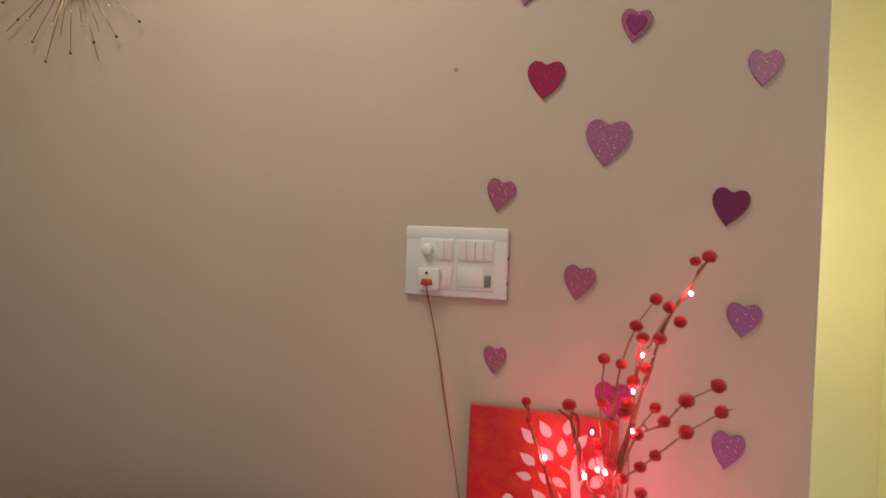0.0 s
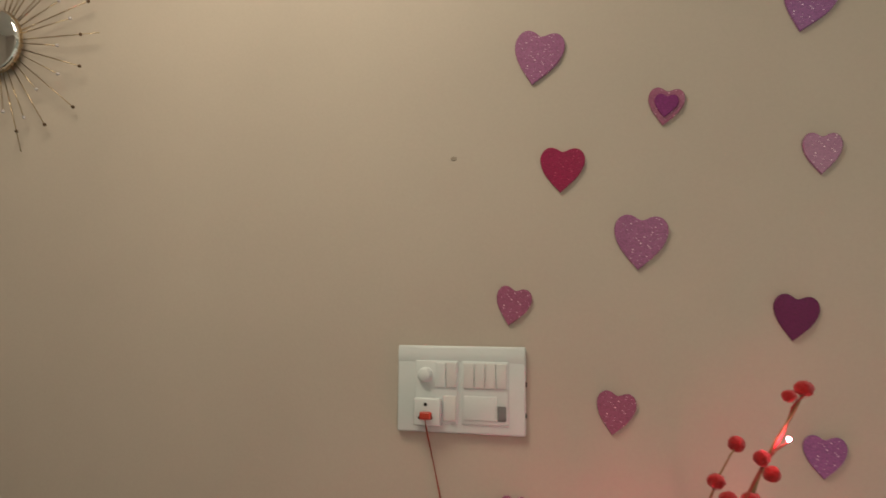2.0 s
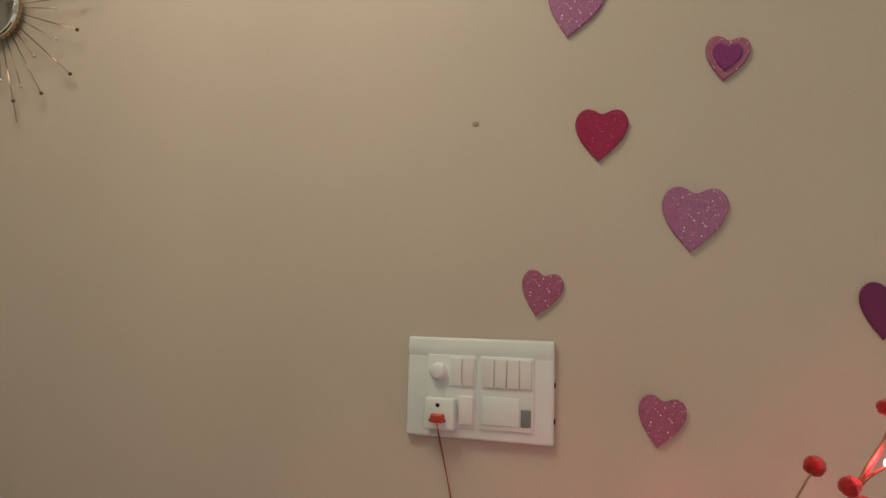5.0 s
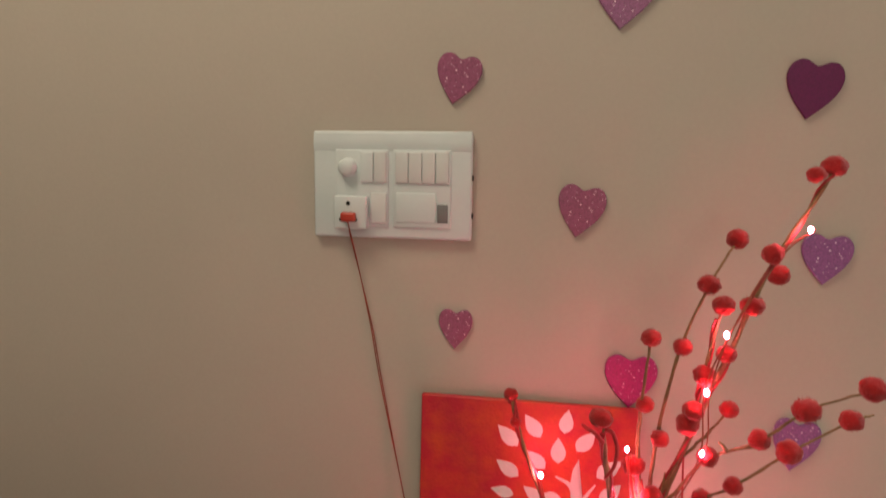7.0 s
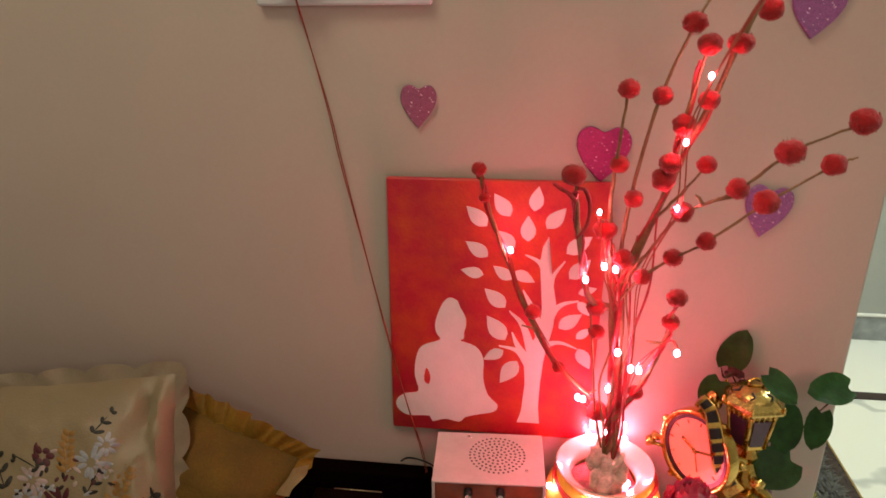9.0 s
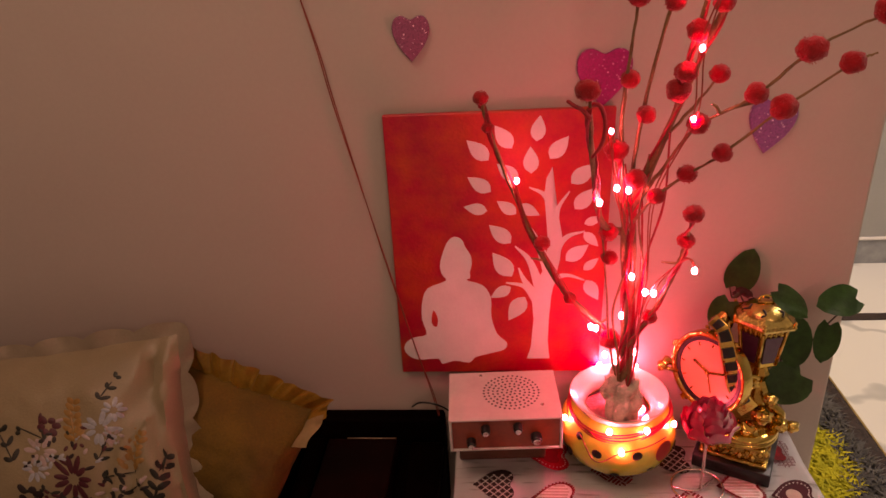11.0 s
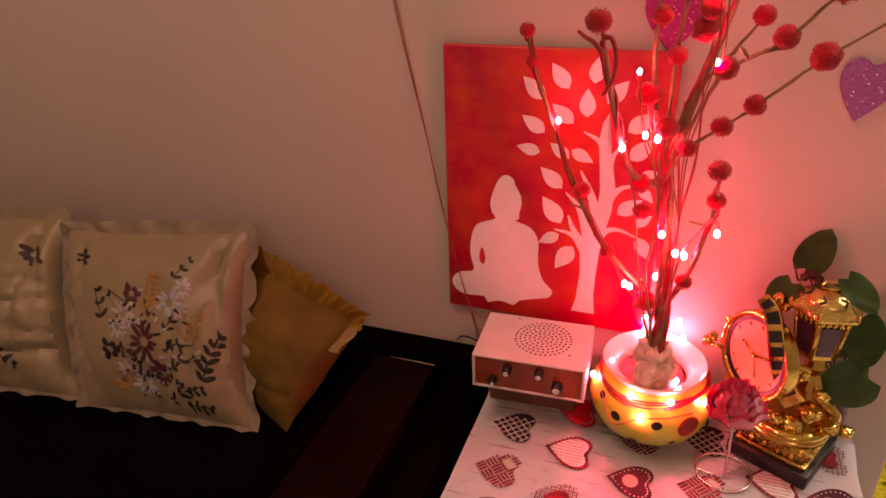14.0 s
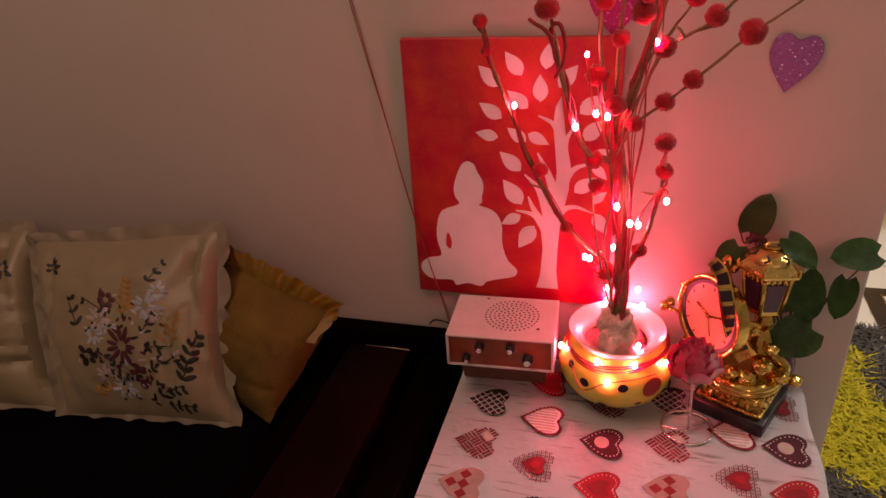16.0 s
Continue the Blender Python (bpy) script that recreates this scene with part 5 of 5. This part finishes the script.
def string_lights():
    rng = random.Random(8)
    s = thing("string_lights", (0.47, 1.45, 0.6), "copper wire string lights with glowing red bulbs", "string lights")
    bulbs = [(0.326, 1.449, 0.916), (0.424, 1.350, 1.004), (0.435, 1.362, 0.935), (0.448, 1.362, 0.932), (0.414, 1.345, 0.925), (0.494, 1.301, 1.027), (0.493, 1.291, 1.096),
             (0.506, 1.281, 1.159), (0.577, 1.290, 1.264), (0.463, 1.388, 0.809), (0.480, 1.386, 0.788), (0.490, 1.385, 0.787), (0.461, 1.428, 0.730), (0.468, 1.426, 0.728),
             (0.423, 1.438, 0.707), (0.430, 1.436, 0.706), (0.518, 1.324, 0.849), (0.452, 1.488, 0.628), (0.498, 1.495, 0.626), (0.452, 1.532, 0.578), (0.478, 1.534, 0.580), (0.507, 1.530, 0.576), (0.504, 1.452, 0.556)]
    ring = []
    for a, rr, dz in ((-165, 0.083, 0.096), (-108, 0.076, 0.112), (-68, 0.076, 0.112), (-95, 0.086, 0.086), (-28, 0.083, 0.098)):
        t = radians(a)
        ring.append((PC.x + rr * math.cos(t), PC.y + rr * math.sin(t), TZ + dz))
    for c in bulbs + ring:
        size = 0.0037 if c[2] < 0.66 else (0.0035 if c[2] < 0.84 else (0.0031 if c[2] < 1.0 else 0.0024))
        part("bulb", ball(c, size, 0.0, 2, squash=1.4), BULB, s, "glowing red bulb")
    for pts in ([(0.474, 1.436, 0.64), (0.468, 1.412, 0.76), (0.456, 1.395, 0.86), (0.436, 1.362, 0.935), (0.424, 1.352, 1.002)],
                [(0.478, 1.434, 0.66), (0.480, 1.390, 0.79), (0.476, 1.370, 0.92), (0.494, 1.303, 1.026), (0.493, 1.293, 1.096), (0.506, 1.283, 1.158), (0.552, 1.290, 1.235), (0.577, 1.292, 1.262)],
                [(0.470, 1.438, 0.66), (0.424, 1.440, 0.706), (0.40, 1.45, 0.75), (0.343, 1.455, 0.85), (0.326, 1.451, 0.914)],
                [(0.478, 1.43, 0.68), (0.490, 1.387, 0.784), (0.510, 1.345, 0.855), (0.518, 1.326, 0.851)]):
        for k in range(2):
            q = [Vector(p) + Vector((rng.uniform(-1, 1), rng.uniform(-1, 1), rng.uniform(-1, 1))) * 0.004 for p in pts]
            part("wire", tube(smooth_line(q, 6), 0.0008, seg=5), COPPER, s)
    for k in range(5):
        q, ph = [], rng.uniform(0, 6)
        for i in range(61):
            t = math.tau * i / 60
            rr = 0.0715 + 0.0020 * math.sin(3 * t + ph) + 0.001 * k
            q.append(Vector((PC.x + rr * math.cos(t), PC.y + rr * math.sin(t), TZ + 0.106 + 0.003 * math.sin(2 * t + ph) - 0.004 * k * max(0, -math.sin(t + 0.6)))))
        part("wire_coil", tube(q, 0.0011, seg=5), WRAP, s)
    drape = [(0.41, 1.41, 0.545), (0.43, 1.388, 0.515), (0.462, 1.382, 0.535), (0.50, 1.385, 0.545), (0.53, 1.41, 0.54)]
    part("wire", tube(smooth_line(drape, 7), 0.0009, seg=5), COPPER, s)


string_lights()

# ---- gold lantern clock, rose, plant ----


def lantern_clock():
    c0 = Vector((0.655, 1.477, TZ + 0.0025))
    rot = Matrix.Translation(c0) @ Matrix.Rotation(radians(-26), 4, "Z")
    g = thing("lantern_clock", c0, "gold-plated ornamental clock with a lantern on black base", "clock")
    part("base", box((-0.054, -0.054, 0.0), (0.054, 0.054, 0.022), 0.002, m=rot), BLACK, g, "black square base")
    plinth = box((-0.047, -0.047, 0.0222), (0.047, 0.047, 0.030), 0.002, m=rot)
    box((-0.043, -0.043, 0.030), (0.043, 0.043, 0.052), 0.003, m=rot, bm=plinth)
    part("plinth", plinth, GOLD_DARK, g, "embossed gold plinth")
    part("plinth_top", lathe([(0.0, 0.0), (0.050, 0.0), (0.0535, 0.003), (0.0535, 0.006), (0.0515, 0.008), (0.0535, 0.011), (0.0520, 0.016), (0.044, 0.019), (0.0, 0.020)], c0 + Vector((0, 0, 0.052)), 40), GOLD, g)
    for i in range(9):
        for turned in (0, 90, 180, 270):
            q = rot @ Matrix.Rotation(radians(turned), 4, "Z") @ Vector((-0.036 + 0.009 * i, -0.043, 0.041 + 0.004 * (-1) ** i))
            part("relief", ball(q, 0.0052, 0.6, 1, squash=1.2), GOLD, g, smooth=False)
    # clock: faces the room, turned to the left
    cc = Vector((0.600, 1.474, 0.606))
    face = Matrix.Translation(cc) @ Matrix.Rotation(radians(-52), 4, "Z") @ Matrix.Rotation(radians(84), 4, "X")
    k = part("clock_case", lathe([(0.0535, 0.003), (0.054, 0.006), (0.057, 0.0085), (0.0600, 0.008), (0.0615, 0.004), (0.0615, -0.010), (0.052, -0.016), (0.0, -0.018)], (0, 0, 0), 48, m=face), GOLD, g, "round gold clock case")
    part("clock_face", lathe([(0.0, 0.003), (0.0545, 0.003), (0.0545, 0.0)], (0, 0, 0), 48, m=face), CLOCK_FACE, k, "peach dial")
    for a, ln, w in ((20, 0.036, 0.0016), (160, 0.027, 0.0022), (-70, 0.03, 0.0008)):
        part("clock_hand", box((-0.004, -w, 0.0042), (ln, w, 0.0050), m=face @ Matrix.Rotation(radians(a), 4, "Z")), GOLD_DARK, k)
    for i in range(12):
        part("hour_mark", box((0.040, -0.0010, 0.0032), (0.0455, 0.0010, 0.0040), m=face @ Matrix.Rotation(math.tau * i / 12, 4, "Z")), GOLD_DARK, k)
    # Black ring stands in for the dark reflection inside the clock's rim.
    part("rim_reflection", lathe([(0.0475, 0.0031), (0.048, 0.0045), (0.0530, 0.0050), (0.0534, 0.0031)], (0, 0, 0), 48, m=face), BLACK, k)
    part("hub", ball(face @ Vector((0, 0, 0.006)), 0.003, 0, 2), GOLD, k)
    for a in (60, 75, 90, 105, 165, 180, 195, 240):
        t = radians(a)
        p = face @ Vector((0.063 * math.cos(t), 0.068 * math.sin(t), 0.0))
        part("scroll", ball(p, 0.0045 + 0.0015 * math.sin(a), 0.5, 2), GOLD, k)
    # crescent arch between clock and lantern
    arch = smooth_line([(0.590, 1.460, 0.703), (0.603, 1.450, 0.690), (0.612, 1.444, 0.658), (0.619, 1.440, 0.632), (0.627, 1.440, 0.606), (0.639, 1.441, 0.578), (0.652, 1.443, 0.560)], 4)
    front = Vector((-0.25, -1, 0.45)).normalized()

    def band(lo, hi, half, lift, thick):
        bm, rows = bmesh.new(), []
        for i in range(lo, hi + 1):
            d = (arch[min(i + 1, len(arch) - 1)] - arch[max(i - 1, 0)]).normalized()
            side = d.cross(front).normalized()
            w = half * (0.65 + 0.5 * i / len(arch))
            c = arch[i] + front * lift
            rows.append([bm.verts.new(c + side * w * a + front * b) for a, b in ((-1, -thick), (-0.9, 0), (0, 0.002), (0.9, 0), (1, -thick))])
        for a, b in zip(rows, rows[1:]):
            for k in range(4):
                bm.faces.new((a[k], a[k + 1], b[k + 1], b[k]))
            bm.faces.new((a[4], a[0], b[0], b[4]))
        bm.faces.new(rows[0])
        bm.faces.new(rows[-1])
        return bm

    part("arch", band(0, len(arch) - 1, 0.0135, 0.0, 0.010), GOLD, g, "broad curved gold arch with dark inlays")
    for i in range(1, len(arch) - 3, 3):
        part("arch_inlay", band(i, i + 2, 0.0105, 0.0012, 0.003), BLACK, g)
    # scrolled support under the lantern
    lc = Vector((0.668, 1.484, -0.016))
    sup = [(0.692, 1.470, 0.515), (0.707, 1.470, 0.530), (0.692, 1.472, 0.548), (0.672, 1.478, 0.566), (0.664, 1.483, 0.592), (0.668, 1.484, 0.618)]
    part("stem", tube(smooth_line(sup, 8), 0.0095, 0.0055, 10), GOLD, g, "curling gold stem")
    part("stem_vase", lathe([(0.006, 0.540), (0.017, 0.546), (0.021, 0.560), (0.015, 0.578), (0.009, 0.592), (0.0135, 0.605), (0.0075, 0.620), (0.010, 0.640)], lc + Vector((0.004, -0.006, 0.014)), 9), GOLD, g, "waisted and fluted gold stem", smooth=False)
    for p, r in (((0.700, 1.450, 0.530), 0.012), ((0.672, 1.446, 0.548), 0.013), ((0.654, 1.445, 0.526), 0.013), ((0.634, 1.446, 0.532), 0.012), ((0.680, 1.450, 0.575), 0.010), ((0.655, 1.455, 0.60), 0.009), ((0.720, 1.455, 0.522), 0.010)):
        part("leaf_scroll", ball(p, r, 0.45, 3, squash=0.8), GOLD, g)
    for k in range(4):
        a = Vector((0.662, 1.458, 0.606))
        part("side_leaf", tube(smooth_line([a, a + Vector((-0.016, -0.006, 0.008 - 0.005 * k)), a + Vector((-0.042, -0.008, 0.006 - 0.003 * k))], 5), 0.0042, 0.0012, 8), GOLD, g)
    # lantern: tapered six-sided cage with panes and a domed roof
    hexm = Matrix.Rotation(radians(12), 4, "Z")
    cage = part("lantern", lathe([(0.010, 0.626), (0.020, 0.631), (0.026, 0.638), (0.034, 0.697), (0.038, 0.700), (0.038, 0.705), (0.0, 0.706)], lc, 6, m=hexm), GOLD, g, "six-sided gold lantern", smooth=False)
    for i in range(6):
        a = radians(12) + math.tau * (i + 0.5) / 6
        d = Vector((math.cos(a), math.sin(a), 0))
        t = Vector((-d.y, d.x, 0))
        q = []
        for z, rr, w in ((0.645, 0.0238, 0.0090), (0.691, 0.0298, 0.0122)):
            ce = lc + d * rr + Vector((0, 0, z))
            q.append((ce - t * w, ce + t * w))
        bm = bmesh.new()
        vs = [bm.verts.new(v) for v in (q[0][0], q[0][1], q[1][1], q[1][0])]
        f = bm.faces.new(vs)
        e = bmesh.ops.extrude_face_region(bm, geom=[f])
        bmesh.ops.translate(bm, verts=[v for v in e["geom"] if isinstance(v, bmesh.types.BMVert)], vec=d * 0.0012)
        part("pane", bm, PURPLE_PANE, cage, "dark purple lantern pane", smooth=False)
        a2 = radians(12) + math.tau * i / 6
        d2 = Vector((math.cos(a2), math.sin(a2), 0))
        part("post", tube([lc + d2 * 0.0265 + Vector((0, 0, 0.640)), lc + d2 * 0.0345 + Vector((0, 0, 0.697))], 0.0028, 0.0028, 6), GOLD, cage)
        for j in range(5):
            part("bead", ball(lc + (d2.lerp(Vector((math.cos(a2 + math.tau / 6), math.sin(a2 + math.tau / 6), 0)), (j + 0.5) / 5)) * 0.0385 + Vector((0, 0, 0.7005)), 0.0022, 0, 1), GOLD, cage)
            e = d2.lerp(Vector((math.cos(a2 + math.tau / 6), math.sin(a2 + math.tau / 6), 0)), (j + 0.5) / 5)
            part("fringe", tube([lc + e * 0.0365 + Vector((0, 0, 0.699)), lc + e * 0.0365 + Vector((0, 0, 0.691))], 0.0017, 0.0008, 6), GOLD, cage)
        part("corner_finial", lathe([(0.0, 0.0), (0.0028, 0.001), (0.0016, 0.005), (0.0026, 0.008), (0.0, 0.012)], lc + d2 * 0.044 + Vector((0, 0, 0.707)), 10), GOLD, cage)
    part("roof", lathe([(0.0, 0.704), (0.044, 0.704), (0.0455, 0.7075), (0.043, 0.711), (0.030, 0.72), (0.0, 0.723)], lc, 6, m=hexm), GOLD_ROOF, cage, "six-sided gold roof", smooth=False)
    part("dome", lathe([(0.031, 0.716), (0.0305, 0.7185), (0.026, 0.7235), (0.018, 0.728), (0.008, 0.7305), (0.0, 0.731)], lc, 32), GOLD_ROOF, cage, "pierced gold dome")
    for i in range(6):
        a = math.tau * i / 6
        d = Vector((math.cos(a), math.sin(a), 0))
        part("roof_slot", tube(smooth_line([lc + d * 0.0285 + Vector((0, 0, 0.7212)), lc + (d * 0.0245 + Vector((-d.y, d.x, 0)) * 0.005) + Vector((0, 0, 0.7248)), lc + d * 0.019 + Vector((0, 0, 0.7278))], 4), 0.0015, seg=5), BLACK, cage)
    ringp = [lc + Vector((0.011 * math.cos(t * 0.4), 0.004 * math.sin(t * 0.4), 0.732 + 0.007 * max(0, math.sin(t * 0.4)))) for t in range(17)]
    part("finial", tube(ringp, 0.0016, seg=6), GOLD, cage)
    # small ornaments at the clock's side
    for p, r in (((0.538, 1.495, 0.602), 0.008), ((0.545, 1.497, 0.610), 0.007), ((0.615, 1.490, 0.688), 0.008), ((0.622, 1.488, 0.678), 0.007), ((0.606, 1.492, 0.684), 0.006)):
        part("ornament", ball(p, r, 0.5, 2), GOLD, g)
    part("ornament_arm", tube([Vector((0.538, 1.495, 0.60)), Vector((0.56, 1.493, 0.595))], 0.003, seg=6), GOLD, g)


lantern_clock()


def rose():
    c = Vector((0.577, 1.385, 0.600))
    r = thing("glass_rose", (c.x, c.y, TZ), "red glass rose on a coiled silver wire stand", "rose ornament")
    bm = bmesh.new()
    for ring, (n, rad, h0, out) in enumerate(((3, 0.008, 0.019, -0.8), (4, 0.016, 0.017, -0.7), (5, 0.024, 0.013, -0.6), (6, 0.031, 0.006, -0.5), (7, 0.037, -0.003, -0.5), (8, 0.040, -0.013, 0.1))):
        for i in range(n):
            a = math.tau * i / n + ring * 0.5
            g = []
            for j in range(5):
                row = []
                for k in range(5):
                    u, v = (k / 4 - 0.5), j / 4
                    aa = a + u * (2.4 / n) * 2.6
                    rr = 0.88 * rad * (0.45 + 0.55 * math.sin(v * 1.9)) * (1 + 0.30 * out * v * v) + 0.0035 * u + 0.002 * math.sin(7 * aa + 5 * v + ring)
                    z = 0.88 * h0 - 0.026 + v * 0.034 - 0.008 * (2 * u) ** 2 * v
                    row.append(bm.verts.new(c + Vector((rr * math.cos(aa), rr * math.sin(aa), z))))
                g.append(row)
            for j in range(4):
                for k in range(4):
                    bm.faces.new((g[j][k], g[j][k + 1], g[j + 1][k + 1], g[j + 1][k]))
    bmesh.ops.solidify(bm, geom=bm.faces[:], thickness=0.0012)
    part("petals", bm, GLASS_RED, r, "translucent red glass petals")
    part("stem", tube(smooth_line([c + Vector((0, 0, -0.02)), (0.578, 1.387, 0.55), (0.580, 1.392, 0.50), (0.582, 1.398, TZ + 0.006)], 6), 0.0022, seg=8), SILVER, r)
    coil = []
    for i in range(40):
        t = math.tau * i / 38
        coil.append(Vector((0.580 + 0.036 * math.cos(t), 1.406 + 0.033 * math.sin(t), TZ + 0.005 + 0.0015 * math.sin(t))))
    part("ring", tube(coil, 0.0017, seg=7), SILVER, r, "coiled silver wire foot")
    part("cross_wire", tube(smooth_line([(0.545, 1.402, TZ + 0.005), (0.575, 1.396, TZ + 0.007), (0.606, 1.420, TZ + 0.005)], 5), 0.0016, seg=6), SILVER, r)
    for a in (-2.4, -0.9, 0.6):
        p = c + Vector((0, 0, -0.038))
        part("sepal", tube(smooth_line([p, p + Vector((0.010 * math.cos(a), 0.010 * math.sin(a), 0.002)), p + Vector((0.022 * math.cos(a), 0.022 * math.sin(a), 0.012))], 4), 0.0050, 0.0014, 8), SILVER, r)


rose()


def leaf_mesh(base, tip, width, normal, curl):
    """A heart-shaped leaf folded a little along its midrib."""
    base, tip = Vector(base), Vector(tip)
    ax = tip - base
    nrm = Vector(normal)
    nrm = (nrm - ax.normalized() * nrm.dot(ax.normalized())).normalized()
    side = ax.normalized().cross(nrm)
    bm = bmesh.new()
    rows = []
    for j in range(9):
        t = j / 8
        w = width * 0.5 * (math.sin(math.pi * min(1, (t * 0.97 + 0.03)) ** 0.70) ** 0.55) * (1.0 if t < 0.97 else 0.15)
        row = []
        for k in range(-3, 4):
            s = k / 3
            back = -0.07 * ax.length * (1 - t) ** 3 * abs(s) * 2
            p = base + ax * t + side * w * s + ax.normalized() * back - nrm * (curl * t * t) + nrm * (0.10 * w * abs(s) ** 1.5) + nrm * 0.0012 * math.sin(t * 9 + s * 4)
            row.append(bm.verts.new(p))
        rows.append(row)
    for a, b in zip(rows, rows[1:]):
        for k in range(6):
            bm.faces.new((a[k], a[k + 1], b[k + 1], b[k]))
    bmesh.ops.solidify(bm, geom=bm.faces[:], thickness=0.0008)
    return bm


def plant():
    p = thing("pothos_plant", (0.70, 1.53, TZ), "green pothos cutting with glossy heart-shaped leaves", "plant")
    part("jar", lathe([(0.0, 0.0), (0.012, 0.0), (0.014, 0.01), (0.014, 0.05), (0.010, 0.06), (0.010, 0.07)], (0.722, 1.530, TZ + 0.003), 20), PURPLE_PANE, p, "small dark jar behind the clock")
    top = (0.722, 1.530, 0.52)
    for base, tip, w, nrm, curl in (((0.644, 1.538, 0.711), (0.663, 1.540, 0.769), 0.045, (-0.3, -1, 0.25), 0.003),
                                    ((0.684, 1.490, 0.728), (0.720, 1.468, 0.698), 0.036, (0.0, -0.7, 0.8), 0.002),
                                    ((0.797, 1.506, 0.706), (0.739, 1.488, 0.706), 0.046, (-0.1, -0.8, 0.7), 0.003),
                                    ((0.770, 1.505, 0.662), (0.764, 1.496, 0.602), 0.036, (-0.2, -1, 0.4), 0.003),
                                    ((0.715, 1.505, 0.668), (0.731, 1.496, 0.592), 0.052, (-0.2, -1, 0.3), 0.004),
                                    ((0.738, 1.495, 0.584), (0.684, 1.478, 0.556), 0.062, (-0.2, -0.8, 0.6), 0.003),
                                    ((0.628, 1.512, 0.700), (0.606, 1.500, 0.662), 0.042, (-0.2, -1, 0.4), 0.002),
                                    ((0.700, 1.510, 0.655), (0.690, 1.500, 0.60), 0.05, (0, -1, 0.2), 0.002)):
        leaf = part("leaf", leaf_mesh(base, tip, w, nrm, curl), LEAF, p, "glossy dark green leaf")
        b = Vector(base)
        mid = (b + Vector(top)) / 2 + Vector((0.004, 0.012, 0.01))
        mid.y = min(mid.y, 1.540)
        part("stalk", tube(smooth_line([top, mid, b], 6), 0.0015, 0.0011, 6), LEAF_STEM, leaf)
    for k, c in enumerate(((0.652, 1.533, 0.706), (0.660, 1.531, 0.701), (0.645, 1.534, 0.700))):
        part("dry_petal", ball(c, 0.0085 - 0.001 * k, 0.5, 2, squash=0.7), WITHERED, p, "dark red withered petal")
    part("bud", tube(smooth_line([(0.646, 1.528, 0.705), (0.636, 1.524, 0.700), (0.628, 1.520, 0.722)], 4), 0.0024, 0.0008, 6), LEAF_STEM, p, "withered brown shoot")


plant()
